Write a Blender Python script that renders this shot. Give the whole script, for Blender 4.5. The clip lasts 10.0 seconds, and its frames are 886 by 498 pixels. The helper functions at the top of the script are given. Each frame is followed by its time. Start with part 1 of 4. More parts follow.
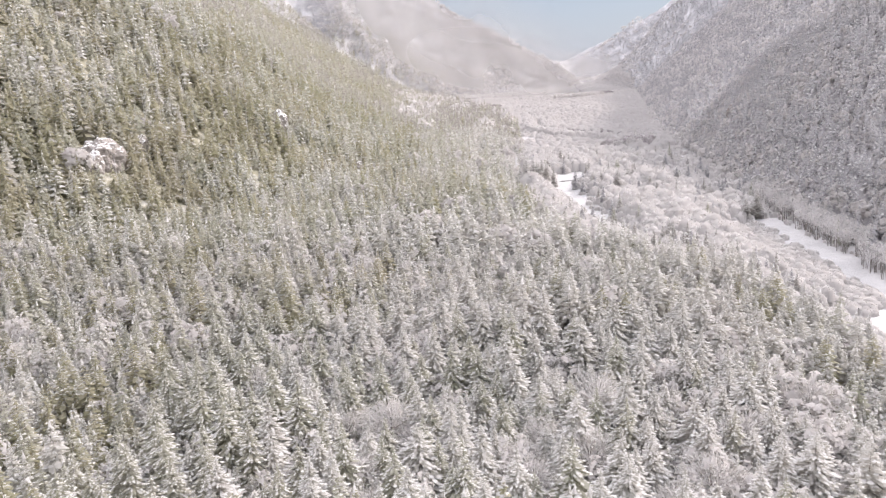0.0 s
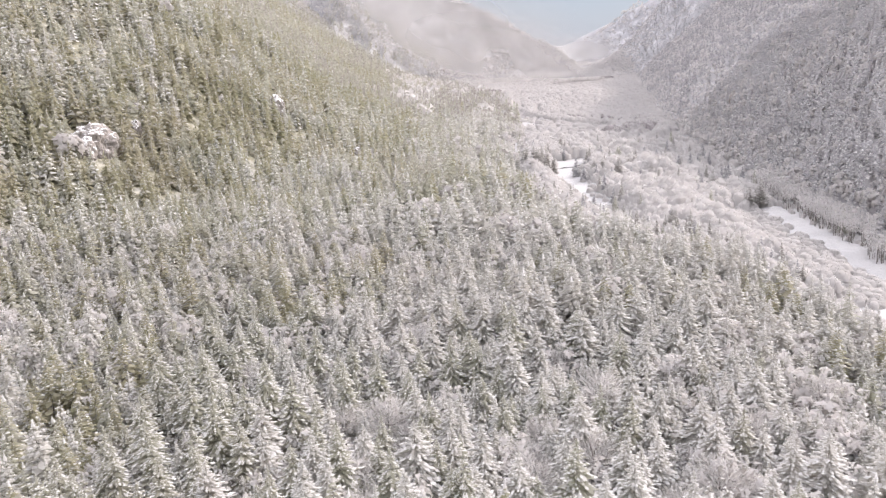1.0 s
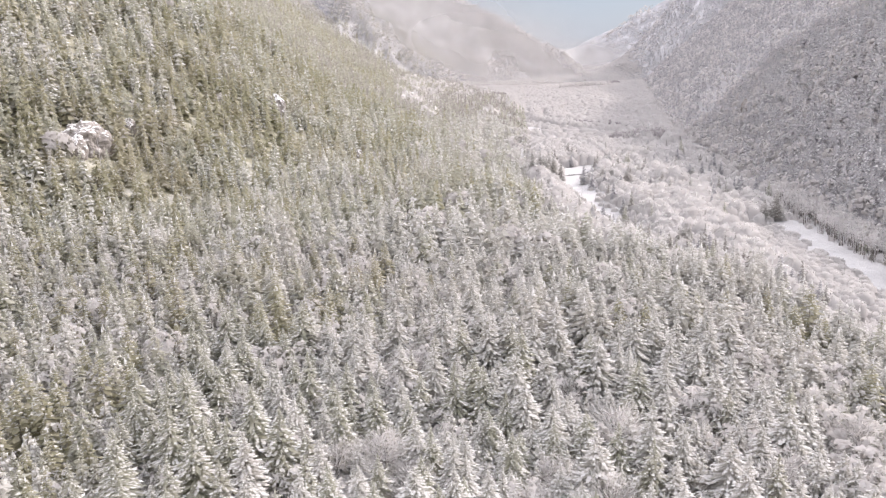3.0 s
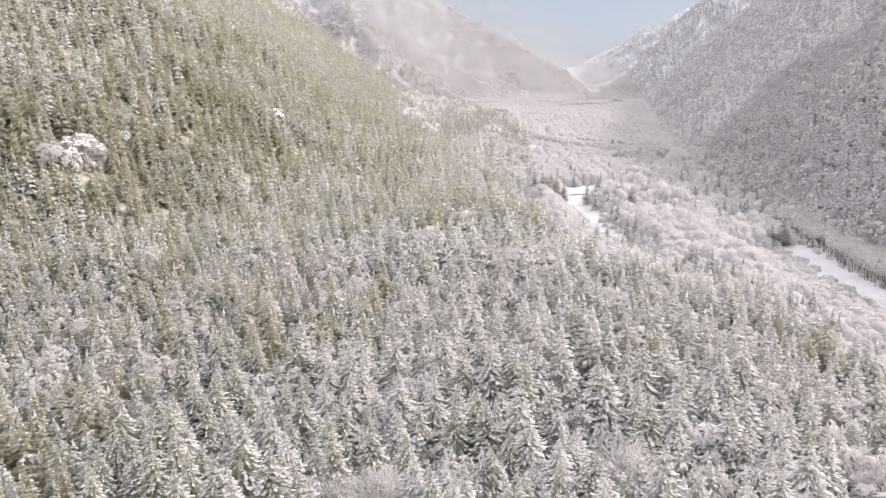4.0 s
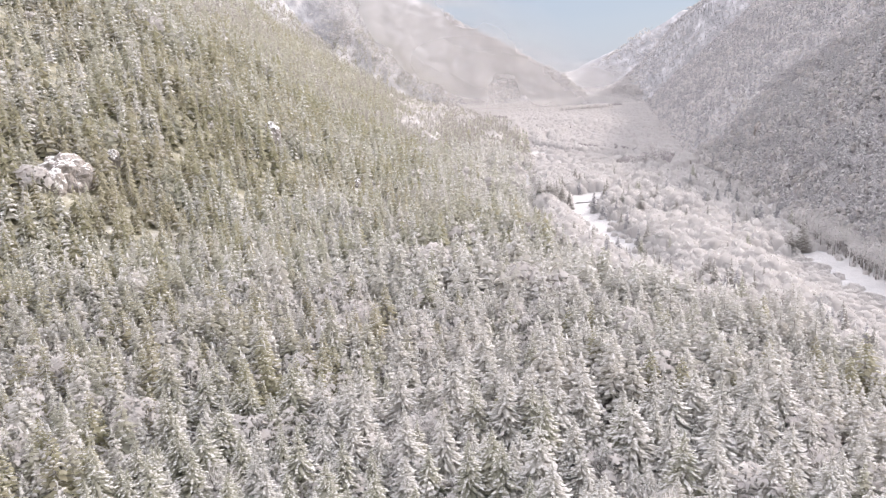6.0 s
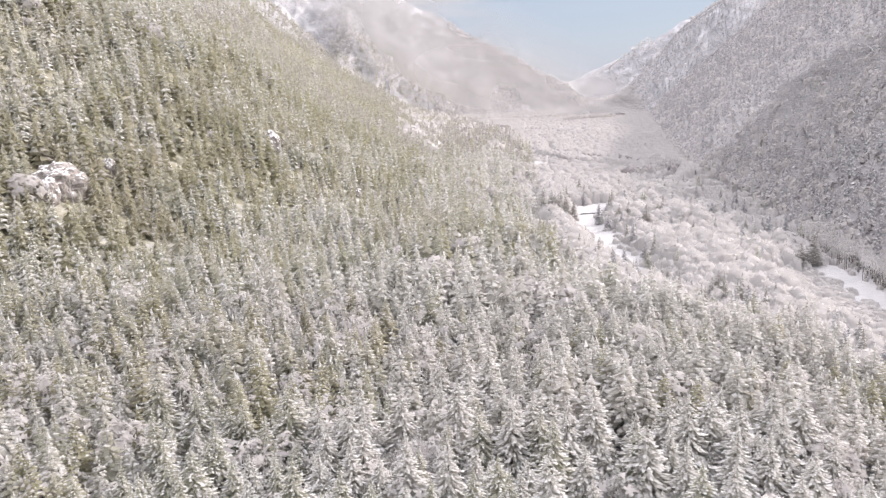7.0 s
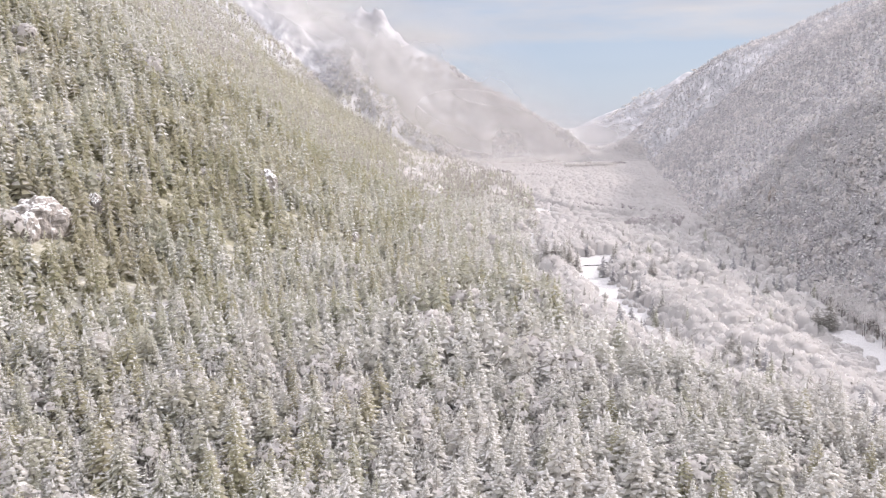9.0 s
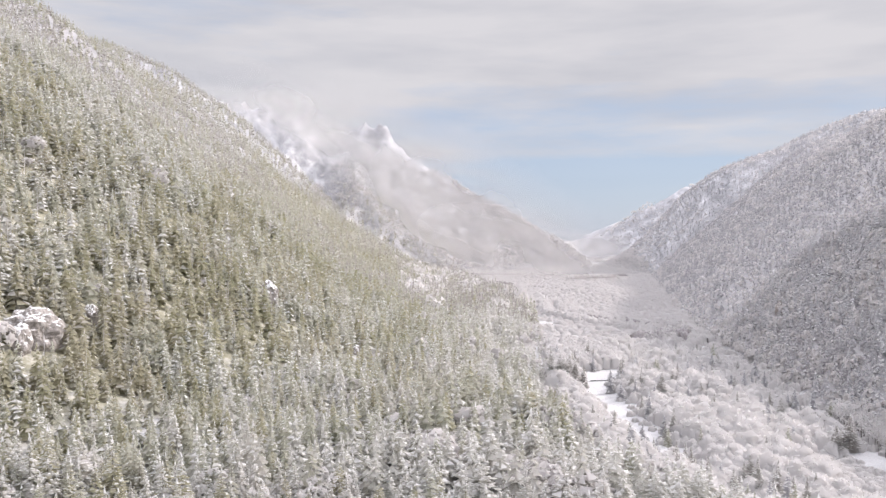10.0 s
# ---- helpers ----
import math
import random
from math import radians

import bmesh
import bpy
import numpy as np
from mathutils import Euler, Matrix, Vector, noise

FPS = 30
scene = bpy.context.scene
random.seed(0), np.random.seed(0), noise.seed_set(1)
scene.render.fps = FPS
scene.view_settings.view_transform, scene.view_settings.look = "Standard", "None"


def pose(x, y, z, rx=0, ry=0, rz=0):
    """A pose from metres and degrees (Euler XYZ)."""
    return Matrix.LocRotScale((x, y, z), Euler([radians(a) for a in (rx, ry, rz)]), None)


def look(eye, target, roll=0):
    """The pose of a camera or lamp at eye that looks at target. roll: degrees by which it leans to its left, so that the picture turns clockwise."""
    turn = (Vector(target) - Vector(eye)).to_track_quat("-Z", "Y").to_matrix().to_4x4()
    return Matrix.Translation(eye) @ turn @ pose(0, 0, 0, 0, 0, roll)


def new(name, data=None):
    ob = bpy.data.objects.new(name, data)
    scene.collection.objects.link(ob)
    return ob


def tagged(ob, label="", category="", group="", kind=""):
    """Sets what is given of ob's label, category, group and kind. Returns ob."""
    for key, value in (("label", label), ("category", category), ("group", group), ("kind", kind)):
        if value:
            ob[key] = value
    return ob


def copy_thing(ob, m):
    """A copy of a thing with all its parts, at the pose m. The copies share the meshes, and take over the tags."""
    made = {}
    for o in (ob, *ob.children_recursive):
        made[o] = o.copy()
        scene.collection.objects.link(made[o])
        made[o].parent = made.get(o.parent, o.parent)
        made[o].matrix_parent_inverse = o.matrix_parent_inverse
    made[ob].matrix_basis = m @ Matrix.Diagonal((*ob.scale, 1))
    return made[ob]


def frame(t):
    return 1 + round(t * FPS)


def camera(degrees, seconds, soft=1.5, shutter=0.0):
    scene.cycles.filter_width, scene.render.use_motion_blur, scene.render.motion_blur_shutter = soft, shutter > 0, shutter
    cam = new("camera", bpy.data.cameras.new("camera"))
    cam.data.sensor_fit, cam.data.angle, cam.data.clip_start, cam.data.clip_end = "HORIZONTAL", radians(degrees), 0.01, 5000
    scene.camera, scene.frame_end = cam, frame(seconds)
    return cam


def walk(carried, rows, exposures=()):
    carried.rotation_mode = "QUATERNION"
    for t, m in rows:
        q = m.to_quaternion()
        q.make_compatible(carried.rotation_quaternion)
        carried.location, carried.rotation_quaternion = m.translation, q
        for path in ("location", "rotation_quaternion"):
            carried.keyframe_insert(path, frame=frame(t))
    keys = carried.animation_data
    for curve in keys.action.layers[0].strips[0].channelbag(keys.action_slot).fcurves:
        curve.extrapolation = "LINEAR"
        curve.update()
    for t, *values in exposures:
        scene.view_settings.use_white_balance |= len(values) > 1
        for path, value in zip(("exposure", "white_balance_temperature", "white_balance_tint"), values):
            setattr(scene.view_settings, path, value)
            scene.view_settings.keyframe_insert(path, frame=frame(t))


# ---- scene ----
# A drone glides up a snowed-in mountain valley and lifts its view to the peaks.
cam = camera(57.7, 10.0, soft=1.3)
PATH = [
    (0, (1.64, -19.31, 100.63), (2.77, 77.99, 77.58), -2.99),
    (0.5, (1.71, -15.6, 100.63), (3.21, 81.53, 76.89), -1.56),
    (1, (1.72, -11.75, 100.63), (2.92, 85.1, 75.79), -2.85),
    (1.5, (1.68, -7.67, 100.68), (3.05, 89.32, 76.35), -2.54),
    (2, (1.54, -3.35, 100.72), (2.66, 93.47, 75.75), -1.81),
    (2.5, (1.27, 1.29, 100.77), (2.36, 98.15, 75.95), -1.39),
    (3.8, (0.36, 14.04, 101.04), (1.53, 111.12, 77.1), -2.49),
    (4, (0.28, 16.02, 101.05), (1.55, 113.37, 78.21), -0.91),
    (4.5, (0.09, 21.03, 101.06), (1.42, 118.63, 79.29), -1.78),
    (5, (-0.17, 25.99, 100.98), (0.78, 123.51, 78.87), -3.17),
    (6.5, (-0.93, 41.2, 100.88), (0.26, 138.82, 79.22), -1.96),
    (7, (-1.2, 46.12, 100.77), (-0.15, 143.9, 79.83), -2.04),
    (7.5, (-1.35, 51.14, 100.71), (-0.36, 148.89, 79.64), -2.07),
    (8, (-1.51, 56.16, 100.7), (-0.62, 153.76, 78.93), -2.40),
    (8.5, (-1.69, 61.29, 100.91), (-0.97, 158.84, 78.9), -3.80),
    (9, (-2.18, 66.46, 101.38), (-0.59, 165.18, 85.49), -0.11),
    (9.5, (-2.82, 70.76, 101.51), (-1.29, 170.38, 92.98), 0.61),
    (10, (-3.46, 74.56, 101.49), (-1.98, 174.53, 99.34), 0.20),
]
walk(cam, [(t, look(eye, target, roll)) for t, eye, target, roll in PATH], [(0, 0.25, 6700, 15), (2.5, 0.25, 6700, 15), (7, 0.31, 6700, 15), (8.5, 0.33, 6700, 15), (9, 0.29, 6650, 15), (10, 0.24, 6550, 14)])

# ---- world and sun ----
SUN_ELEVATION, SUN_AZIMUTH = 29.5, 66.0   # degrees; the azimuth runs from +y towards +x
world = bpy.data.worlds.new("world")
scene.world = world
world.use_nodes = True


def node(tree, kind, **inputs):
    """A shader node with values or links for its inputs; keys are input names."""
    made = tree.nodes.new(kind)
    for key, value in inputs.items():
        socket = made.inputs[int(key[1:])] if key[0] == "i" and key[1:].isdigit() else made.inputs[key.replace("_", " ")]
        if isinstance(value, bpy.types.NodeSocket):
            tree.links.new(value, socket)
        else:
            socket.default_value = value
    return made


def ramp(tree, fac, stops):
    made = node(tree, "ShaderNodeValToRGB", Fac=fac)
    elements = made.color_ramp.elements
    while len(elements) < len(stops):
        elements.new(0.5)
    for element, (at, colour) in zip(elements, stops):
        element.position, element.color = at, (*colour, 1)
    return made.outputs["Color"]


def mixed(tree, fac, a, b):
    made = tree.nodes.new("ShaderNodeMix")
    made.data_type = "RGBA"
    for socket, value in ((made.inputs[0], fac), (made.inputs[6], a), (made.inputs[7], b)):
        if isinstance(value, bpy.types.NodeSocket):
            tree.links.new(value, socket)
        else:
            socket.default_value = value
    return made.outputs[2]


wt = world.node_tree
wt.nodes.clear()
sky = wt.nodes.new("ShaderNodeTexSky")
sky.sky_type, sky.sun_disc = "NISHITA", False
sky.sun_elevation, sky.sun_rotation = radians(SUN_ELEVATION), radians(SUN_AZIMUTH)
sky.air_density, sky.dust_density, sky.ozone_density = 1.0, 0.3, 1.0
way = wt.nodes.new("ShaderNodeTexCoord").outputs["Generated"]
split = node(wt, "ShaderNodeSeparateXYZ", Vector=way)
# high cloud, thin near the horizon and closed towards the zenith, which is brightest
stretched = node(wt, "ShaderNodeMapping", Vector=way, Scale=(1.6, 1.6, 9.0), Rotation=(0.0, radians(5), 0.0))
cloud_noise = node(wt, "ShaderNodeTexNoise", Vector=stretched.outputs[0], Scale=2.0, Detail=8.0, Roughness=0.58)
leftward = node(wt, "ShaderNodeMapRange", Value=split.outputs["X"], i1=0.0, i2=-0.3, i3=0.0, i4=0.09)
raised = node(wt, "ShaderNodeMath", i0=split.outputs["Z"], i1=leftward.outputs[0])
raised.operation = "ADD"
height = node(wt, "ShaderNodeMapRange", Value=raised.outputs[0], i1=0.07, i2=0.20, i3=-0.21, i4=0.26)
summed = node(wt, "ShaderNodeMath", i0=cloud_noise.outputs["Fac"], i1=height.outputs[0])
summed.operation = "ADD"
# a thin streak of cloud across the clear band
level = node(wt, "ShaderNodeMath", i0=split.outputs["Z"], i1=0.098)
level.operation = "SUBTRACT"
off_level = node(wt, "ShaderNodeMath", i0=level.outputs[0])
off_level.operation = "ABSOLUTE"
streak = node(wt, "ShaderNodeMapRange", Value=off_level.outputs[0], i1=0.002, i2=0.016, i3=0.14, i4=0.0)
streaked = node(wt, "ShaderNodeMath", i0=summed.outputs[0], i1=streak.outputs[0])
streaked.operation = "ADD"
cover = ramp(wt, streaked.outputs[0], [(0.36, (0.12, 0.12, 0.12)), (0.68, (1, 1, 1))])
cloud_shade = node(wt, "ShaderNodeTexNoise", Vector=stretched.outputs[0], Scale=3.0, Detail=4.0)
cloud_low = ramp(wt, cloud_shade.outputs["Fac"], [(0.35, (4.65, 4.8, 5.15)), (0.65, (5.6, 5.65, 5.85))])
overhead = node(wt, "ShaderNodeMapRange", Value=split.outputs["Z"], i1=0.3, i2=1.0, i3=0.0, i4=1.0)
cloud_colour = mixed(wt, overhead.outputs[0], cloud_low, (18.9, 19.2, 20.7, 1))
clear_sky = mixed(wt, 0.8, sky.outputs["Color"], (3.4, 4.35, 5.85, 1))
sky_colour = mixed(wt, cover, clear_sky, cloud_colour)
background = node(wt, "ShaderNodeBackground", Color=sky_colour, Strength=0.106)
wt.links.new(background.outputs[0], wt.nodes.new("ShaderNodeOutputWorld").inputs["Surface"])

sun = new("sun", bpy.data.lights.new("sun", "SUN"))
sun.data.energy, sun.data.angle, sun.data.color = 3.2, radians(2.5), (1.0, 0.935, 0.885)
az, el = radians(SUN_AZIMUTH), radians(SUN_ELEVATION)
sun.matrix_world = look((0, 0, 500), (-math.sin(az) * math.cos(el) * 100, -math.cos(az) * math.cos(el) * 100, 500 - math.sin(el) * 100))


# ---- materials ----
def material(name, roughness=0.8):
    made = bpy.data.materials.new(name)
    made.use_nodes = True
    tree = made.node_tree
    tree.nodes.clear()
    shader = node(tree, "ShaderNodeBsdfPrincipled", Roughness=roughness)
    shader.inputs["Specular IOR Level"].default_value = 0.25
    tree.links.new(shader.outputs[0], tree.nodes.new("ShaderNodeOutputMaterial").inputs["Surface"])
    place = tree.nodes.new("ShaderNodeNewGeometry")
    return made, tree, shader, place


def let_through(made, tree, shader, colour, share):
    """Thin sprays of rime and needles pass part of the light on."""
    glow = node(tree, "ShaderNodeBsdfTranslucent", Color=colour)
    blend = node(tree, "ShaderNodeMixShader", i0=share, i1=shader.outputs[0], i2=glow.outputs[0])
    output = [n for n in tree.nodes if n.type == "OUTPUT_MATERIAL"][0]
    tree.links.new(blend.outputs[0], output.inputs["Surface"])


def spots(tree, place, scale, detail=3.0, roughness=0.55):
    return node(tree, "ShaderNodeTexNoise", Vector=place, Scale=scale, Detail=detail, Roughness=roughness).outputs["Fac"]


def bumped(tree, shader, height, distance, strength=1.0):
    bump = node(tree, "ShaderNodeBump", Height=height, Distance=distance, Strength=strength)
    tree.links.new(bump.outputs[0], shader.inputs["Normal"])


def tree_snow_material():
    made, tree, shader, place = material("snow_on_boughs", 0.7)
    at = place.outputs["Position"]
    tone = ramp(tree, spots(tree, at, 0.8, 3), [(0.3, (0.80, 0.79, 0.78)), (0.6, (0.90, 0.90, 0.90))])
    own = ramp(tree, place.outputs["Random Per Island"], [(0.0, (0.86, 0.85, 0.84)), (1.0, (1.0, 1.0, 1.0))])
    both = tree.nodes.new("ShaderNodeMix")
    both.data_type, both.blend_type = "RGBA", "MULTIPLY"
    both.inputs[0].default_value = 1.0
    tree.links.new(tone, both.inputs[6])
    tree.links.new(own, both.inputs[7])
    tree.links.new(both.outputs[2], shader.inputs["Base Color"])
    let_through(made, tree, shader, both.outputs[2], 0.38)
    return made


def needle_material(name, dark, middle, brown, rime, frosting=0.68):
    """Rimed needles; the hue drifts from group to group of trees."""
    made, tree, shader, place = material(name, 0.75)
    at = place.outputs["Position"]
    drift = ramp(tree, spots(tree, at, 0.022, 3), [(0.36, dark), (0.50, middle), (0.64, brown)])
    frost = ramp(tree, place.outputs["Random Per Island"], [(0.2, (0, 0, 0)), (1.0, (frosting,) * 3)])
    fine = ramp(tree, spots(tree, at, 1.6, 2), [(0.35, (0, 0, 0)), (0.7, (0.6, 0.6, 0.6))])
    colour = mixed(tree, frost, drift, rime)
    whole = mixed(tree, fine, colour, rime)
    tree.links.new(whole, shader.inputs["Base Color"])
    let_through(made, tree, shader, whole, 0.56)
    return made


def twig_material():
    made, tree, shader, place = material("frosted_twigs", 0.8)
    at = place.outputs["Position"]
    tone = ramp(tree, spots(tree, at, 0.05, 4), [(0.3, (0.65, 0.625, 0.61)), (0.65, (0.755, 0.73, 0.72))])
    own = ramp(tree, place.outputs["Random Per Island"], [(0.0, (0.68, 0.655, 0.645)), (0.6, (0.765, 0.75, 0.745))])
    whole = mixed(tree, 0.5, tone, own)
    tree.links.new(whole, shader.inputs["Base Color"])
    let_through(made, tree, shader, whole, 0.6)
    return made


def shaded_brush_material():
    """Leafless red-grey brush with little rime; its dark tone also holds the shade it stands in."""
    made, tree, shader, place = material("shaded_bare_brush", 0.85)
    at = place.outputs["Position"]
    tone = ramp(tree, spots(tree, at, 0.5, 5), [(0.3, (0.27, 0.25, 0.25)), (0.55, (0.37, 0.345, 0.345)), (0.72, (0.54, 0.52, 0.52))])
    tree.links.new(tone, shader.inputs["Base Color"])
    return made


def bark_material():
    made, tree, shader, place = material("bark", 0.9)
    at = place.outputs["Position"]
    tone = ramp(tree, spots(tree, at, 1.3, 5), [(0.3, (0.14, 0.12, 0.105)), (0.52, (0.27, 0.25, 0.23)), (0.66, (0.62, 0.61, 0.61))])
    tree.links.new(tone, shader.inputs["Base Color"])
    return made


def ground_material():
    """Snow on the flat, undergrowth and bare duff on steep low slopes, rock on cliffs up high."""
    made, tree, shader, place = material("snowy_ground", 0.75)
    at = place.outputs["Position"]
    upright = node(tree, "ShaderNodeSeparateXYZ", Vector=place.outputs["Normal"]).outputs["Z"]
    white = ramp(tree, spots(tree, at, 0.06, 8, 0.65), [(0.3, (0.46, 0.455, 0.46)), (0.65, (0.58, 0.57, 0.57))])
    duff = ramp(tree, spots(tree, at, 0.12, 8, 0.7), [(0.3, (0.24, 0.23, 0.165)), (0.50, (0.34, 0.325, 0.25)), (0.66, (0.58, 0.56, 0.51))])
    rock = ramp(tree, spots(tree, at, 0.022, 10, 0.7), [(0.34, (0.30, 0.30, 0.32)), (0.50, (0.44, 0.44, 0.46)), (0.66, (0.72, 0.72, 0.74))])
    steep = node(tree, "ShaderNodeMapRange", Value=upright, i1=0.97, i2=0.91)
    high = node(tree, "ShaderNodeMapRange", Value=node(tree, "ShaderNodeSeparateXYZ", Vector=at).outputs["Z"], i1=150.0, i2=260.0)
    beyond = node(tree, "ShaderNodeMapRange", Value=node(tree, "ShaderNodeSeparateXYZ", Vector=at).outputs["Y"], i1=1700.0, i2=2050.0)
    sunny = node(tree, "ShaderNodeMapRange", Value=node(tree, "ShaderNodeSeparateXYZ", Vector=at).outputs["X"], i1=60.0, i2=170.0)
    bare = ramp(tree, spots(tree, at, 0.12, 8, 0.7), [(0.3, (0.34, 0.33, 0.34)), (0.5, (0.42, 0.41, 0.42)), (0.68, (0.53, 0.52, 0.53))])
    brush = mixed(tree, sunny.outputs[0], duff, bare)
    slope = mixed(tree, beyond.outputs[0], mixed(tree, high.outputs[0], brush, bare), rock)
    tree.links.new(mixed(tree, steep.outputs[0], white, slope), shader.inputs["Base Color"])
    bumped(tree, shader, spots(tree, at, 0.10, 9, 0.65), 1.6)
    return made


def rock_material(name, bare, covered):
    made, tree, shader, place = material(name, 0.85)
    at = place.outputs["Position"]
    tone = ramp(tree, spots(tree, at, 0.35, 8, 0.65), [(0.3, (0.22, 0.20, 0.18)), (0.55, (0.38, 0.35, 0.33)), (0.7, (0.55, 0.53, 0.52))])
    upright = node(tree, "ShaderNodeSeparateXYZ", Vector=place.outputs["Normal"]).outputs["Z"]
    lying = node(tree, "ShaderNodeMath", i0=upright, i1=spots(tree, at, 0.6, 5))
    lying.operation = "ADD"
    snowy = node(tree, "ShaderNodeMapRange", Value=lying.outputs[0], i1=bare, i2=covered)
    tree.links.new(mixed(tree, snowy.outputs[0], tone, (0.86, 0.86, 0.87, 1)), shader.inputs["Base Color"])
    bumped(tree, shader, spots(tree, at, 0.7, 8), 0.8)
    return made


def water_material():
    made, tree, shader, place = material("river_water", 0.12)
    shader.inputs["Base Color"].default_value = (0.05, 0.055, 0.055, 1)
    shader.inputs["Specular IOR Level"].default_value = 0.5
    bumped(tree, shader, spots(tree, place.outputs["Position"], 1.2, 3), 0.05)
    return made


BOUGH_SNOW = tree_snow_material()
NEEDLES = needle_material("rimed_needles", (0.42, 0.42, 0.37), (0.455, 0.445, 0.395), (0.485, 0.46, 0.415), (0.76, 0.75, 0.73, 1), 0.85)
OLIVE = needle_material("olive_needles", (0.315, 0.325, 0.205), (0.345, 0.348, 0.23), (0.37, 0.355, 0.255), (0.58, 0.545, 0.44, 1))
MOSSY = needle_material("mossy_needles", (0.33, 0.34, 0.255), (0.365, 0.37, 0.28), (0.395, 0.38, 0.305), (0.67, 0.66, 0.60, 1), 0.75)
DARK = needle_material("dark_needles", (0.29, 0.29, 0.25), (0.31, 0.30, 0.265), (0.33, 0.305, 0.275), (0.58, 0.56, 0.545, 1))
# rimed needles for the shaded slope, the shade's cool lilac mixed into the colour
SHADE_FROST = needle_material("shade_frosted_needles", (0.46, 0.46, 0.475), (0.49, 0.485, 0.50), (0.52, 0.51, 0.525), (0.66, 0.655, 0.67, 1))
BEIGE = needle_material("brown_rimed_needles", (0.29, 0.28, 0.245), (0.33, 0.31, 0.275), (0.36, 0.335, 0.30), (0.62, 0.60, 0.58, 1))
# darker copy for the shaded mountainside, likewise tinted with the shade's lilac grey
SHADE_GREY = needle_material("shade_grey_rimed_needles", (0.36, 0.36, 0.37), (0.39, 0.385, 0.40), (0.42, 0.41, 0.425), (0.56, 0.555, 0.575, 1))
THIN_SNOW = needle_material("thin_snow_on_needles", (0.54, 0.525, 0.48), (0.59, 0.57, 0.525), (0.63, 0.605, 0.57), (0.78, 0.76, 0.73, 1))
TWIGS, BARK, SHADED_BRUSH, GROUND = twig_material(), bark_material(), shaded_brush_material(), ground_material()
ROCK, SNOWY_ROCK, WATER = rock_material("rock", 1.24, 1.38), rock_material("snowy_rock", 0.75, 1.0), water_material()


# ---- the land ----
def value_noise(x, y, seed):
    ix, iy = np.floor(x), np.floor(y)
    fx, fy = x - ix, y - iy
    fx, fy = fx * fx * (3 - 2 * fx), fy * fy * (3 - 2 * fy)

    def corner(a, b):
        s = np.sin(a * 127.1 + b * 311.7 + seed * 74.7) * 43758.5453
        return s - np.floor(s)

    low = corner(ix, iy) * (1 - fx) + corner(ix + 1, iy) * fx
    high = corner(ix, iy + 1) * (1 - fx) + corner(ix + 1, iy + 1) * fx
    return (low * (1 - fy) + high * fy) * 2 - 1


def fractal(x, y, size, seed, octaves=4, gain=0.5):
    total, weight = 0.0, 1.0
    for n in range(octaves):
        total = total + weight * value_noise(x / size * 2**n, y / size * 2**n, seed + n)
        weight *= gain
    return total


def smooth(a, b, v):
    u = np.clip((v - a) / (b - a), 0, 1)
    return u * u * (3 - 2 * u)


def bend(v, ats, values):
    return np.interp(v, ats, values)


def foot_left(y):
    return bend(y, [0, 250, 364, 420, 490, 600, 700, 860, 1100, 1500, 2000, 2300], [-260, -220, -165, -135, -108, -62, -46, -36, -42, -45, -20, 20])


def foot_right(y):
    return bend(y, [0, 417, 479, 581, 777, 930, 1200, 1600, 2030, 2500], [200, 216, 221, 230, 252, 276, 335, 428, 525, 590])


def forest_edge(y):
    """Where the conifers of the flat give way to the river's frosted scrub."""
    return bend(y, [0, 291, 330, 350, 370, 390, 427, 470, 529, 577, 921, 1384, 1600, 2069], [142, 137, 131, 119, 105, 93, 82, 77, 79, 80, 110, 124, 92, 55])


RIVER = [(112, 440), (109, 496), (108, 527), (107, 563), (103, 600), (118, 648), (140, 675), (165, 713), (197, 752), (235, 812), (226, 870), (192, 960), (152, 1061), (168, 1200), (255, 1400), (300, 1620)]
CHANNEL = [(172, 330), (186, 369), (191, 405), (187, 445)]
BARS = [(106, 660, 12), (118, 652, 14), (132, 668, 12), (120, 640, 10), (102, 598, 8), (104, 580, 8), (107, 563, 8), (108, 545, 8), (108, 530, 7), (109, 512, 7), (110, 497, 6), (179, 723, 9), (195, 750, 8), (188, 443, 8), (188, 428, 10), (191, 405, 12), (190, 377, 14), (176, 376, 10), (174, 348, 12), (186, 350, 14), (160, 1521, 16), (178, 1527, 16), (196, 1533, 14), (228, 1436, 14), (244, 1429, 12), (262, 1800, 22), (288, 1806, 22), (96, 1250, 12)]


def from_line(x, y, line):
    """The distance from a line of points in plan."""
    best = np.full(np.shape(x), 1e9)
    for (ax, ay), (bx, by) in zip(line, line[1:]):
        u = np.clip(((x - ax) * (bx - ax) + (y - ay) * (by - ay)) / ((bx - ax) ** 2 + (by - ay) ** 2), 0, 1)
        best = np.minimum(best, np.hypot(x - ax - u * (bx - ax), y - ay - u * (by - ay)))
    return best


def bench_edge(y):
    """Where the forested bench falls to the river plain."""
    return bend(y, [0, 291, 330, 350, 370, 390, 427, 470, 529, 595, 950], [150, 145, 139, 127, 113, 101, 90, 85, 86, 86, 110])


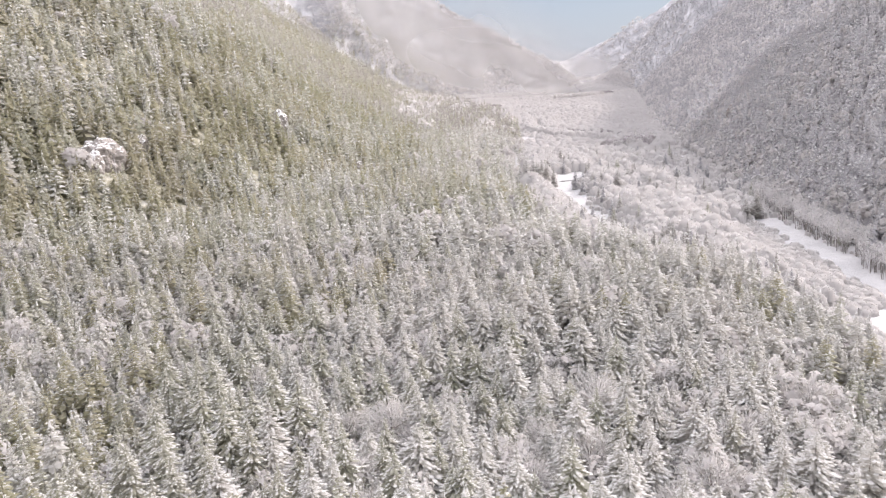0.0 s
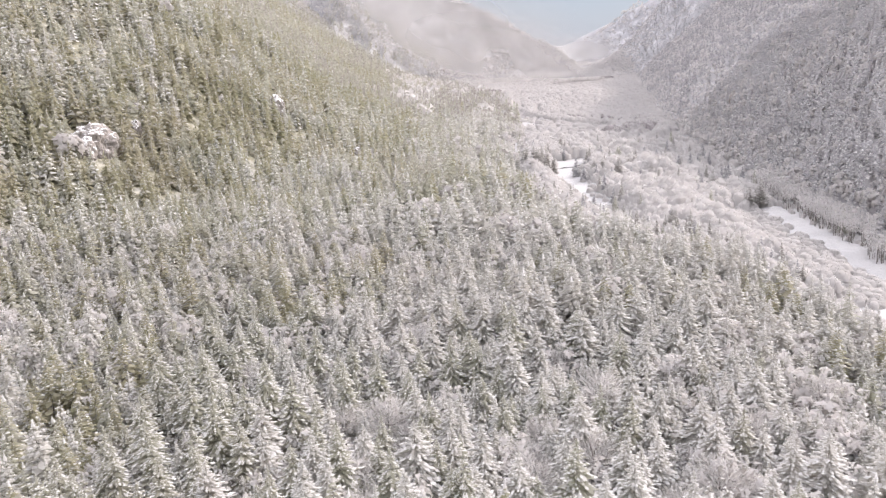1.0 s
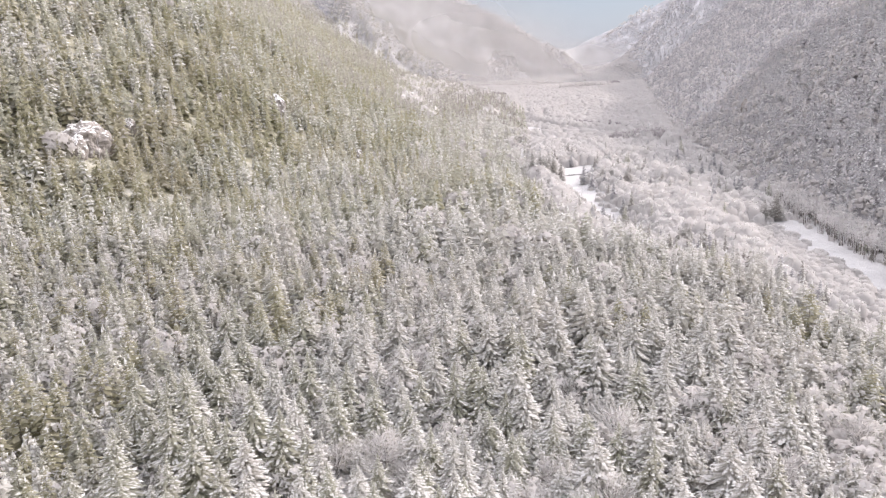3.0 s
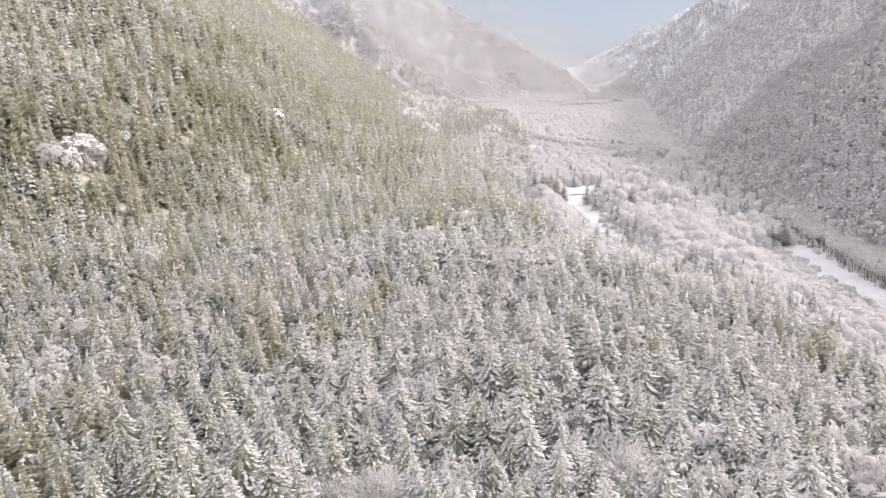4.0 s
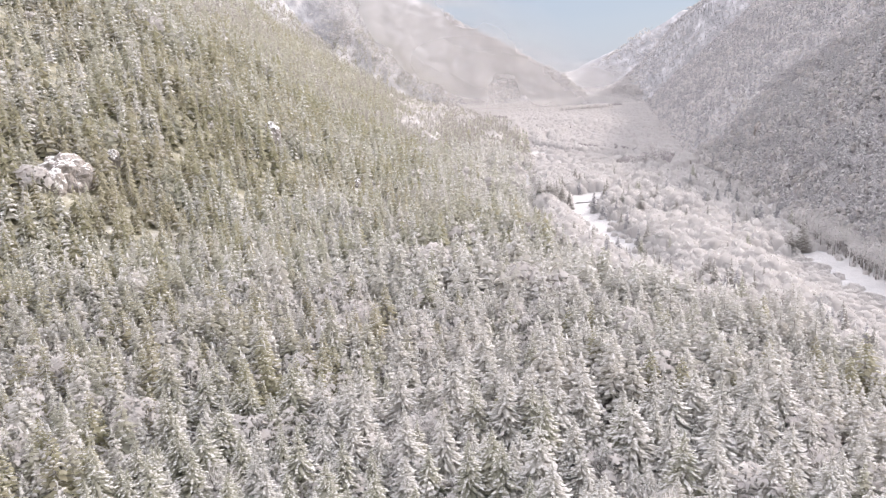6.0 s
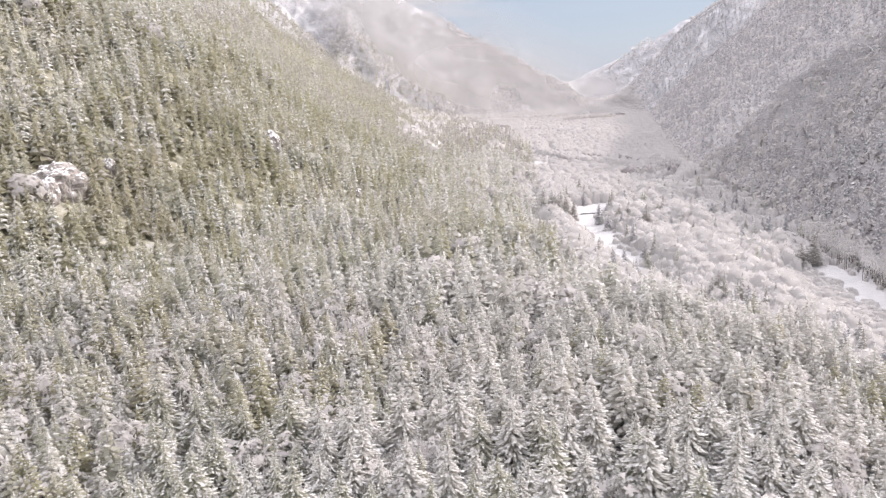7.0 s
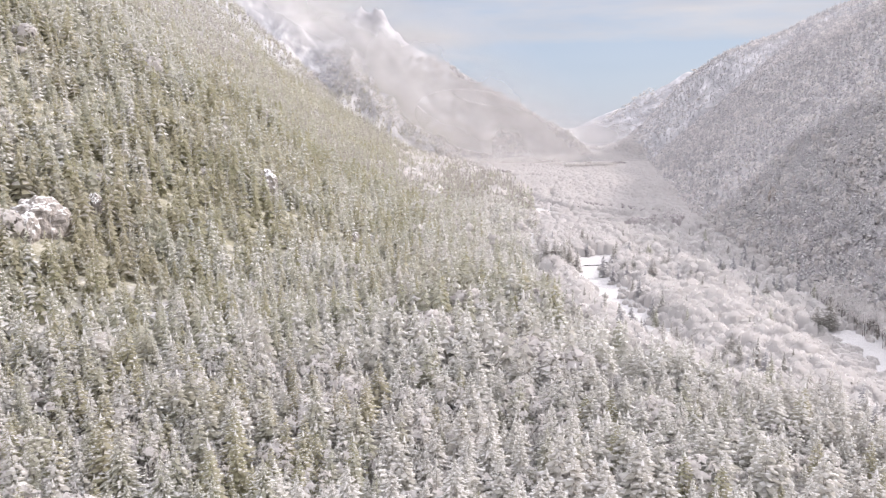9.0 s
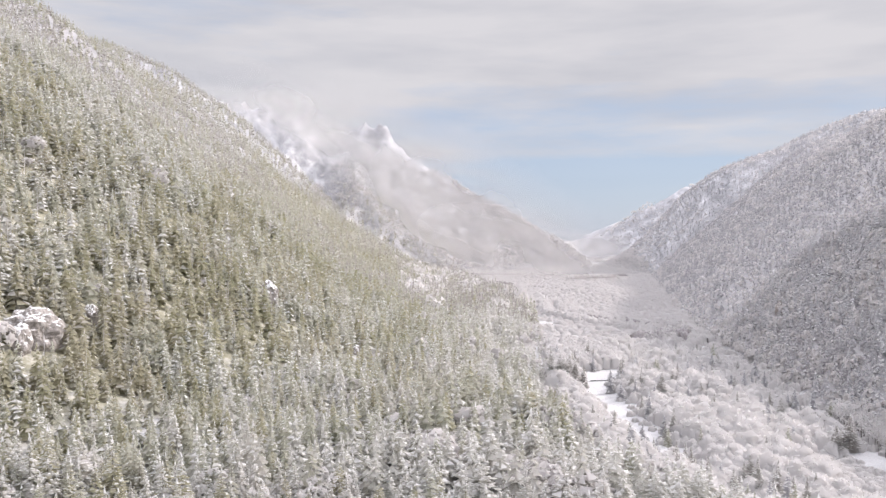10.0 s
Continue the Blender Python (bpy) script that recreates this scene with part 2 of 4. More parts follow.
def land(x, y):
    """The height of the ground."""
    x, y = np.asarray(x, float), np.asarray(y, float)
    coarse, spur = fractal(x, y, 90, 3), fractal(x, y, 260, 11, 5)
    # a forested bench that climbs to the left slope, and the lower river plain beside it
    bench = (12 * smooth(150, 420, y) * smooth(5, 85, bench_edge(y) - x) + 0.05 * np.clip(40 - x, 0, 260)) * (1 - smooth(750, 1300, y))
    plain = -8 * smooth(-15, 20, x - bench_edge(y)) * (1 - smooth(480, 720, y))
    flat = bench + plain + 0.6 * coarse + 40 * smooth(2500, 4500, y)
    flat = flat - 2.2 * (1 - smooth(5, 14, from_line(x, y, RIVER))) - 1.5 * (1 - smooth(6, 16, from_line(x, y, CHANNEL)))
    out = 32 * np.logaddexp(0, (foot_left(y) - 8 - x) / 32)
    left = bend(y, [450, 700, 1000, 2000], [0.76, 0.74, 0.68, 0.75]) * out + 0.09 * np.clip(out, 0, 300) * spur
    left = -45 * np.log(np.exp(-left / 45) + np.exp(-(570 + 60 * spur) / 45))
    left = left * (1 - smooth(2050, 2450, y + 0.25 * x))
    out = np.maximum(x - foot_right(y), 0)
    crest = bend(y, [0, 480, 600, 750, 900, 1150, 1900], [55, 62, 100, 190, 265, 315, 300])
    near = 0.85 * out * smooth(-10, 40, out) + 0.06 * np.clip(out, 0, 300) * spur
    near = -25 * np.log(np.exp(-near / 25) + np.exp(-(crest + 25 * spur) / 25)) * (1 - smooth(1750, 2300, y - 0.10 * x))
    shape = bend(x, [520, 612, 682, 762, 909, 1027, 1157, 1700], [0, 118, 212, 265, 317, 368, 426, 600])
    far = shape * smooth(1650, 2150, y) * (1 - smooth(2200, 2800, y)) + 9 * spur * smooth(500, 620, x) * smooth(1700, 2000, y) * (1 - smooth(2300, 2800, y))
    crag = fractal(x, y, 70, 31, 5, 0.6)
    shape = bend(x, [-1500, -700, -392, -290, -251, -227, -203, -185, -168, -129, -105, -40, 58, 221, 386, 480], [520, 470, 441, 340, 352, 388, 415, 402, 390, 388, 358, 310, 256, 152, 66, 0])
    peak = shape - 0.75 * np.abs(y - 2400) + crag * 0.055 * shape + spur * 10 + 15 * fractal(x, y, 30, 37, 3, 0.6) * smooth(300, 380, shape)
    shape = bend(x, [470, 566, 733, 897, 990, 1200, 1700], [0, 63, 165, 259, 275, 330, 420])
    horn = shape - 0.55 * np.abs(y - 3000) + crag * 0.06 * shape
    shape = bend(x, [-1500, -200, 300, 560, 700, 900, 2500], [700, 420, 190, 60, 45, 130, 600])
    back = shape - 0.5 * np.abs(y - 4000) + crag * 9
    high = np.maximum.reduce([left, near, far, peak, horn, back])
    return np.where(high > 0, np.maximum(flat, flat * 0.6 + high), flat)


def steps(*runs):
    """Rising numbers from runs of (start, end, step)."""
    return np.concatenate([np.arange(a, b, s) for a, b, s in runs])


def mesh_of(name, verts, tris, materials, slots=None, normals=None):
    mesh = bpy.data.meshes.new(name)
    verts, tris = np.asarray(verts, np.float32), np.asarray(tris, np.int32)
    size = tris.shape[1]
    mesh.vertices.add(len(verts))
    mesh.vertices.foreach_set("co", verts.ravel())
    mesh.loops.add(tris.size)
    mesh.loops.foreach_set("vertex_index", tris.ravel())
    mesh.polygons.add(len(tris))
    mesh.polygons.foreach_set("loop_start", np.arange(0, tris.size, size, dtype=np.int32))
    for m in materials:
        mesh.materials.append(m)
    if slots is not None:
        mesh.polygons.foreach_set("material_index", np.asarray(slots, np.int32))
    mesh.update(calc_edges=True)
    if normals is not None:
        mesh.polygons.foreach_set("use_smooth", np.ones(len(tris), bool))
        mesh.normals_split_custom_set_from_vertices(normals.astype(np.float32))
    return mesh


def feathered(verts, tris, share, rise):
    """Soft crowns: each spray is turned outwards and its shading leans to the crown's round form."""
    tris = tris.copy()
    middle = verts[tris].mean(1)
    around = np.stack([middle[:, 0], middle[:, 1], (middle[:, 2] - 0.45) * rise[0] + rise[1]], -1)
    around /= np.linalg.norm(around, axis=1, keepdims=True) + 1e-9
    face = np.cross(verts[tris[:, 1]] - verts[tris[:, 0]], verts[tris[:, 2]] - verts[tris[:, 0]])
    face /= np.linalg.norm(face, axis=1, keepdims=True) + 1e-12
    inward = (face * around).sum(1) < 0
    tris[inward] = tris[inward][:, [0, 2, 1]]
    face[inward] *= -1
    soft = around * share + face * (1 - share)
    normals = np.zeros_like(verts)
    for k in range(3):
        np.add.at(normals, tris[:, k], soft)
    normals /= np.linalg.norm(normals, axis=1, keepdims=True) + 1e-9
    return tris, normals


def build_ground():
    xs = steps((-4600, -1500, 200), (-1500, -450, 20), (-450, 520, 8), (520, 1700, 20), (1700, 4601, 200))
    ys = steps((-3000, -200, 200), (-200, 80, 20), (80, 900, 8), (900, 2700, 14), (2700, 4200, 40), (4200, 4901, 100))
    gx, gy = np.meshgrid(xs, ys)
    verts = np.stack([gx, gy, land(gx, gy)], -1).reshape(-1, 3)
    n, m = len(xs), len(ys)
    a = (np.arange(m - 1)[:, None] * n + np.arange(n - 1)).ravel()
    mesh = mesh_of("ground", verts, np.stack([a, a + 1, a + n + 1, a + n], -1), [GROUND])
    mesh.polygons.foreach_set("use_smooth", np.ones(len(mesh.polygons), bool))
    return tagged(new("ground", mesh), "snow-covered valley floor and steep forested mountainsides", "ground", kind="structure")


build_ground()


# ---- trees ----
def part(name, mesh, parent, label="", kind=""):
    ob = new(name, mesh)
    ob.parent = parent
    return tagged(ob, label, kind=kind)


class Pile:
    """Corners and triangles that are gathered slot by slot: 0 needles, 1 snow, 2 bark, 3 twigs, 4 olive needles."""

    def __init__(self):
        self.verts, self.tris, self.slots = [], [], []

    def add(self, verts, tris, slot):
        base = len(self.verts)
        self.verts += verts
        self.tris += [tuple(base + i for i in t) for t in tris]
        self.slots += [slot] * len(tris)

    def arrays(self):
        return np.array(self.verts, float), np.array(self.tris, int), np.array(self.slots, int)


def bough(pile, rng, root, azimuth, length, width, droop, snowy, full):
    """One drooping bough: a roof-shaped spray of needles and the clumps of snow that lie on it."""
    out = Vector((math.cos(azimuth), math.sin(azimuth), 0))
    side = Vector((-out.y, out.x, 0))
    mid = root + out * length * 0.55 + Vector((0, 0, -droop * length * 0.30))
    tip = root + out * length + Vector((0, 0, -droop * length))
    hang = Vector((0, 0, -0.45 * width))
    left, right = mid + side * width + hang, mid - side * width + hang
    if full:
        pile.add([root, left, mid, right, tip], [(0, 1, 2), (0, 2, 3), (1, 4, 2), (2, 4, 3)], 0)
    else:
        pile.add([root, left, tip, right], [(0, 1, 2), (0, 2, 3)], 0)
    if not snowy:
        return
    up = Vector((0, 0, 0.12 * width + 0.004))
    for k in range(2 if full else 1):
        at = rng.uniform(0.35, 0.75) if k == 0 else rng.uniform(0.75, 1.0)
        c = (root.lerp(mid, at / 0.55) if at < 0.55 else mid.lerp(tip, (at - 0.55) / 0.45)) + up + side * rng.uniform(-0.35, 0.35) * width
        a, w = length * rng.uniform(0.14, 0.26), width * rng.uniform(0.55, 0.95)
        fall = Vector((0, 0, -droop * a * 0.9))
        pile.add([c - out * a - fall * 0.6, c + side * w + hang * 0.5, c + out * a + fall, c - side * w + hang * 0.5], [(0, 1, 2), (0, 2, 3)], 1)


def far_conifer(rng, pile, tiers, sides, spread, snow):
    """A conifer of the farther forest: whorls of drooping sprays, many with a cap of snow on the outer half."""
    lean = rng.uniform(0.75, 1.05)
    for n in range(tiers):
        turn = rng.uniform(0, 6.28)
        count = max(3, round(sides * (1 - 0.35 * n / tiers)))
        for k in range(count):
            u = min(0.97, (n + rng.uniform(0.0, 1.0)) / tiers)
            azimuth = turn + 6.283 * (k + rng.uniform(-0.25, 0.25)) / count
            reach = spread * ((1 - u) ** lean * 0.93 + 0.06) * rng.uniform(0.75, 1.15)
            half = math.pi / count * rng.uniform(0.75, 1.1)
            z, fall = 0.06 + 0.93 * u, reach * rng.uniform(0.25, 0.55)
            rise = 0.30 / tiers + 0.10 * reach
            rim = [Vector((reach * math.cos(azimuth + w), reach * math.sin(azimuth + w), max(0.0, z - fall + rng.uniform(-0.01, 0.01)))) for w in (-half, half)]
            top = Vector((0, 0, min(1.0, z + rise)))
            pile.add([top] + rim, [(0, 1, 2)], 0)
            if rng.random() < snow:
                mid = (rim[0] + rim[1]) * 0.5
                a = top.lerp(mid, rng.uniform(0.30, 0.5)) + Vector((0, 0, 0.012))
                w = rng.uniform(0.6, 1.0)
                l, r = [mid.lerp(p, w) * 1.04 + Vector((0, 0, 0.014 - 0.1 * fall)) for p in rim]
                pile.add([a, l, r], [(0, 1, 2)], 1)
    tip = [Vector((0.02 * math.cos(2.1 * k), 0.02 * math.sin(2.1 * k), 0.93)) for k in range(3)]
    pile.add(tip + [Vector((0, 0, 1.03))], [(0, 1, 3), (1, 2, 3), (2, 0, 3)], 1 if rng.random() < snow else 0)
    return pile.arrays()


def conifer(seed, whorls, per, spread, snow, level):
    """A conifer one unit high. level: 2 with side sprays, 1 with full boughs, 0 with plain ones, -1 for the far slopes."""
    rng, pile = random.Random(seed), Pile()
    sides = 6 if level == 2 else 3
    ring = [(0.011 * math.cos(2 * math.pi * k / sides), 0.011 * math.sin(2 * math.pi * k / sides), 0) for k in range(sides)]
    if level < 0:
        return far_conifer(rng, pile, whorls, per, spread, snow)
    pile.add([Vector(v) for v in ring] + [Vector((0, 0, 0.97))], [(k, (k + 1) % sides, sides) for k in range(sides)], 2)
    lean = rng.uniform(0.75, 1.1)
    for n in range(whorls):
        u = (n + 0.5) / whorls
        z = 0.10 + 0.87 * u
        reach = spread * ((1 - u) ** lean * 0.93 + 0.05) * (0.8 + 0.2 * min(1, u * 6))
        turn = rng.uniform(0, 6.28)
        count = max(3, round(per * (1 - 0.45 * u)))
        for k in range(count):
            if rng.random() < 0.07:
                continue
            azimuth = turn + 6.283 * (k + rng.uniform(-0.3, 0.3)) / count
            length = reach * (rng.uniform(0.55, 1.15) if level >= 1 else rng.uniform(0.78, 1.12))
            width = (((0.46, 0.22, 0.10)[level]) + 0.03 * u) * length + (0.005 if level == 2 else 0.008)
            droop = rng.uniform(0.05, 0.50) if level >= 1 else rng.uniform(0.22, 0.60)
            root = Vector((0, 0, z + rng.uniform(-0.03, 0.03)))
            if level >= 1:
                start = length * rng.choice((0.0, rng.uniform(0.1, 0.6)))
                root += Vector((math.cos(azimuth) * start, math.sin(azimuth) * start, -0.35 * droop * start))
                length -= start * 0.85
                width = width * 0.75 + 0.003
            if level == 2:
                for bend_by in (-0.36, 0.36):
                    if rng.random() < 0.42:
                        bough(pile, rng, root + Vector((0, 0, -0.006)), azimuth + bend_by * rng.uniform(0.5, 1.2), length * rng.uniform(0.6, 0.92),
                              width * 0.75, droop * rng.uniform(0.9, 1.2), rng.random() < snow * 0.85, False)
            bough(pile, rng, root, azimuth, length, width, droop, rng.random() < snow, level == 2)
    w = 0.012 if level == 2 else 0.02
    pile.add([Vector((w, 0, 0.93)), Vector((-w * 0.5, w * 0.9, 0.93)), Vector((-w * 0.5, -w * 0.9, 0.93)), Vector((0, 0, 1.02))],
             [(0, 1, 3), (1, 2, 3), (2, 0, 3)], 1 if snow > 0.4 and level < 2 else 0)
    return pile.arrays()


def broadleaf(seed, limbs, twigs, level):
    """A bare broadleaved tree one unit high, all twigs rimed: trunk, limbs and a rounded, uneven crown of fine sprays."""
    rng, pile = random.Random(seed), Pile()
    if level:
        ring = [Vector((0.02 * math.cos(2.1 * k), 0.02 * math.sin(2.1 * k), 0)) for k in range(3)]
        pile.add(ring + [Vector((0, 0, 0.7))], [(0, 1, 3), (1, 2, 3), (2, 0, 3)], 2)
    wide = (rng.uniform(0.12, 0.16), rng.uniform(0.036, 0.055), 0.012)[level]
    long = (0.20, 0.15, 0.12)[level]
    for n in range(limbs):
        azimuth, up = 2.4 * n + rng.uniform(-0.4, 0.4), math.asin(min(0.98, -0.25 + 1.25 * (n + rng.random()) / limbs))
        out = Vector((math.cos(azimuth) * math.cos(up), math.sin(azimuth) * math.cos(up), math.sin(up)))
        base = Vector((0, 0, 0.28 + 0.15 * rng.random()))
        end = Vector((0, 0, 0.48)) + Vector((out.x * 0.36, out.y * 0.36, out.z * 0.40)) * rng.uniform(0.8, 1.1)
        if level:
            side = out.orthogonal().normalized() * 0.009
            pile.add([base + side, base - side, end], [(0, 1, 2)], 2 if level == 2 and rng.random() < 0.5 else 3)
        for k in range(twigs if level < 2 else 0):
            # sprays that lie in the skin of a rounded lobe at the limb's end
            way_out = (out * 0.8 + Vector((rng.gauss(0, 0.7), rng.gauss(0, 0.7), rng.gauss(0.25, 0.6)))).normalized()
            at = end + way_out * rng.uniform(0.10, 0.19)
            loose = (0.12, 0.2, 0.28)[level]
            skin = (way_out + Vector((rng.gauss(0, loose), rng.gauss(0, loose), rng.gauss(0, loose)))).normalized()
            along = skin.orthogonal().normalized()
            along.rotate(Matrix.Rotation(rng.uniform(0, 6.28), 3, skin))
            side = skin.cross(along) * wide * rng.uniform(0.7, 1.2)
            along = along * long * rng.uniform(0.5, 0.9)
            pile.add([at - along * 0.5 - side, at - along * 0.5 + side, at + along], [(0, 1, 2)], 3)
        for k in range(twigs if level == 2 else 0):
            near = Vector((rng.gauss(0, 0.10), rng.gauss(0, 0.10), rng.gauss(0, 0.08)))
            at = base.lerp(end, rng.uniform(0.55, 1.0)) + near
            way_out = (out * 1.2 + near * 4 + Vector((rng.gauss(0, 0.35), rng.gauss(0, 0.35), rng.gauss(0.2, 0.35)))).normalized()
            side = way_out.orthogonal().normalized()
            side.rotate(Matrix.Rotation(rng.uniform(0, 6.28), 3, way_out))
            side *= wide * rng.uniform(0.6, 1.2)
            tip = at + way_out * long * rng.uniform(0.6, 1.2)
            pile.add([at - side * 0.5, at + side * 0.5, tip + side * 0.5], [(0, 1, 2)], 3)
    verts, tris, slots = pile.arrays()
    verts[:, 2] = np.maximum(verts[:, 2], 0)
    return verts, tris, slots


def thicket(seed, lobes, sprays):
    """A rimed thicket one unit high: overlapping rounded crowns with an uneven skin, and loose sprays on the larger ones."""
    rng, pile = random.Random(seed), Pile()
    for n in range(lobes):
        a, off = 2.4 * n + rng.uniform(-0.4, 0.4), (0.0 if n == 0 else rng.uniform(0.18, 0.34))
        cx, cy = off * math.cos(a), off * math.sin(a)
        top, r, turn = (1.0 if n == 0 else rng.uniform(0.6, 0.92)), rng.uniform(0.24, 0.34), rng.uniform(0, 6.28)
        verts = [Vector((cx + rng.uniform(-0.03, 0.03), cy + rng.uniform(-0.03, 0.03), top))]
        for z, wide in ((0.80, 0.80), (0.0, 1.15)):
            for k in range(5):
                b, w = turn + 1.257 * (k + rng.uniform(-0.25, 0.25)), r * wide * rng.uniform(0.8, 1.2)
                verts.append(Vector((cx + w * math.cos(b), cy + w * math.sin(b), max(0.0, z * top + (rng.uniform(-0.06, 0.06) if z else 0.0)))))
        tris = [(0, 1 + k, 1 + (k + 1) % 5) for k in range(5)]
        for k in range(5):
            i, j = 1 + k, 1 + (k + 1) % 5
            tris += [(i, i + 5, j + 5), (i, j + 5, j)]
        pile.add(verts, tris, 3)
        for k in range(sprays):
            b, up = rng.uniform(0, 6.28), rng.uniform(0.2, 1.0)
            out = Vector((math.cos(b) * math.sqrt(1 - up * up * 0.9), math.sin(b) * math.sqrt(1 - up * up * 0.9), up))
            at = Vector((cx, cy, top * 0.62)) + Vector((out.x * r * 0.9, out.y * r * 0.9, out.z * top * 0.36))
            side = out.orthogonal().normalized()
            side.rotate(Matrix.Rotation(rng.uniform(0, 6.28), 3, out))
            pile.add([at - side * 0.03, at + side * 0.03, at + out * rng.uniform(0.05, 0.11) + side * rng.uniform(-0.04, 0.04)], [(0, 1, 2)], 3)
    return pile.arrays()


def olive(variant, slot=4, snow_slot=1):
    """The same tree with other needles and, where asked for, thinner snow."""
    verts, tris, slots = variant
    return verts, tris, np.where(slots == 0, slot, np.where(slots == 1, snow_slot, slots))


MATERIALS = [NEEDLES, BOUGH_SNOW, BARK, TWIGS, OLIVE, DARK, SHADE_GREY, MOSSY, THIN_SNOW, SHADE_FROST, SHADED_BRUSH, BEIGE]


def scatter(spacing, x0, x1, y0, y1, seed):
    """Jittered places in plan, inside the wedge of land that the valley opens to."""
    rng = np.random.default_rng(seed)
    gx, gy = np.meshgrid(np.arange(x0, x1, spacing), np.arange(y0, y1, spacing))
    x = (gx + rng.uniform(-0.46, 0.46, gx.shape) * spacing).ravel()
    y = (gy + rng.uniform(-0.46, 0.46, gy.shape) * spacing).ravel()
    keep = np.abs(x) < 0.62 * (y + 25) + 25
    return x[keep], y[keep]


def stand(name, label, variants, x, y, height, wide, seed, choice=None, roundness=0.85):
    """A whole stand of trees as one mesh."""
    rng = np.random.default_rng(seed)
    z = land(x, y) - 0.15
    choice = rng.integers(0, len(variants), len(x)) if choice is None else choice
    turn = rng.uniform(0, 6.283, len(x))
    all_verts, all_tris, all_slots, base = [], [], [], 0
    all_normals = []
    for n, (verts, tris, slots) in enumerate(variants):
        tris, normals = feathered(verts, tris, *((roundness, (1.0, 0.12 if roundness > 0.8 else 0.6)) if (slots == 3).mean() > 0.5 else (0.15 if len(tris) < 30 else 0.2 if len(tris) < 70 else 0.4, (0.0, 0.06))))
        pick = np.nonzero(choice == n)[0]
        if not len(pick):
            continue
        c, s = np.cos(turn[pick])[:, None], np.sin(turn[pick])[:, None]
        h, w = height[pick][:, None], (height * wide)[pick][:, None]
        px = (verts[:, 0] * c - verts[:, 1] * s) * w + x[pick][:, None]
        py = (verts[:, 0] * s + verts[:, 1] * c) * w + y[pick][:, None]
        pz = verts[:, 2] * h + z[pick][:, None]
        all_verts.append(np.stack([px, py, pz], -1).reshape(-1, 3))
        nz = np.broadcast_to(normals[:, 2], px.shape)
        all_normals.append(np.stack([normals[:, 0] * c - normals[:, 1] * s, normals[:, 0] * s + normals[:, 1] * c, nz], -1).reshape(-1, 3))
        shift = base + np.arange(len(pick)) * len(verts)
        all_tris.append((tris[None] + shift[:, None, None]).reshape(-1, 3))
        all_slots.append(np.tile(slots, len(pick)))
        base += len(pick) * len(verts)
    mesh = mesh_of(name, np.concatenate(all_verts), np.concatenate(all_tris), MATERIALS, np.concatenate(all_slots), np.concatenate(all_normals))
    return tagged(new(name, mesh), label, "trees", kind="stuff")


ROCKS = [(-182, 437, 13.0), (-180, 423, 4.7), (-171, 473, 3.7), (-114, 626, 5.9), (-52, 599, 2.6)]


# a dark cleft high in the shaded forest, with a rock outcrop as stand-in
CLEFT = (287, 738, 4.2)


def open_ground(x, y):
    """Where no tree stands: the river, its bars and the rock outcrops."""
    rough = fractal(x, y, 22, 44, 3)
    clear = (from_line(x, y, RIVER) < np.where((y < 760) & (y > 585), 6.5 + 3 * rough, 3.0)) | (from_line(x, y, CHANNEL) < 4 + 5 * rough)
    for bx, by, size in BARS:
        clear |= np.hypot(x - bx, y - by) < size * (0.9 + 0.5 * rough)
    for rx, ry, size in ROCKS:
        clear |= (np.abs(x - rx - (ry - y) * 0.42) < size) & (y < ry + size * 0.5) & (y > ry - (size * 1.3 if size > 6 else size * 1.5 + 8))
    return clear


RIMED = [(-12, 173, 15), (44, 185, 15), (36, 154, 15), (21, 156, 11), (21, 145, 13), (37, 210, 10), (75, 162, 13), (60, 140, 14), (51, 133, 12), (100, 178, 13), (98, 161, 11), (-23, 174, 11), (27, 168, 11), (39, 313, 11), (60, 324, 10), (89, 317, 10), (-21, 182, 9), (-5, 163, 12)]
# the conifers that stand out in the near forest: x, y, height
TALL_FIRS = [(-21, 237, 20), (-11, 234, 22), (3, 238, 22), (13, 263, 22), (16, 227, 24), (29, 225, 24), (-9, 210, 20), (0, 209, 21), (21, 201, 22), (-22, 214, 18), (-32, 235, 18), (-1, 267, 17), (7, 258, 19), (49, 253, 23), (36, 229, 24), (56, 234, 20), (52, 219, 19), (70, 237, 19), (46, 227, 18), (137, 327, 17), (139, 314, 16), (72, 211, 20), (71, 291, 17), (53, 210, 19), (60, 199, 20), (49, 172, 22), (39, 130, 21), (73, 135, 22), (62, 149, 21), (146, 234, 14), (10, 148, 19)]
OLIVE_FIRS = [(-34, 279, 22), (27, 258, 21), (-81, 286, 21), (-55, 271, 19), (-75, 246, 22), (-63, 238, 20), (24, 215, 23), (5, 198, 20), (-33, 203, 20), (-42, 177, 23), (-66, 157, 23), (-23, 182, 19), (-59, 170, 21)]
DARK_FIRS = [(93, 611, 19), (88, 626, 18), (96, 623, 16), (84, 615, 22), (79, 620, 19), (87, 604, 20), (91, 618, 21), (81, 636, 20), (126, 587, 15), (134, 597, 14), (142, 577, 17), (154, 594, 15), (184, 679, 14), (190, 582, 14), (189, 557, 12), (190, 514, 16), (206, 535, 13), (164, 568, 13), (162, 540, 13), (192, 457, 15), (199, 458, 19), (131, 409, 14), (127, 389, 12)]


def apart_from(x, y, places, gap):
    free = np.ones(len(x), bool)
    for px, py, _ in places:
        free &= np.hypot(x - px, y - py) > gap
    return free


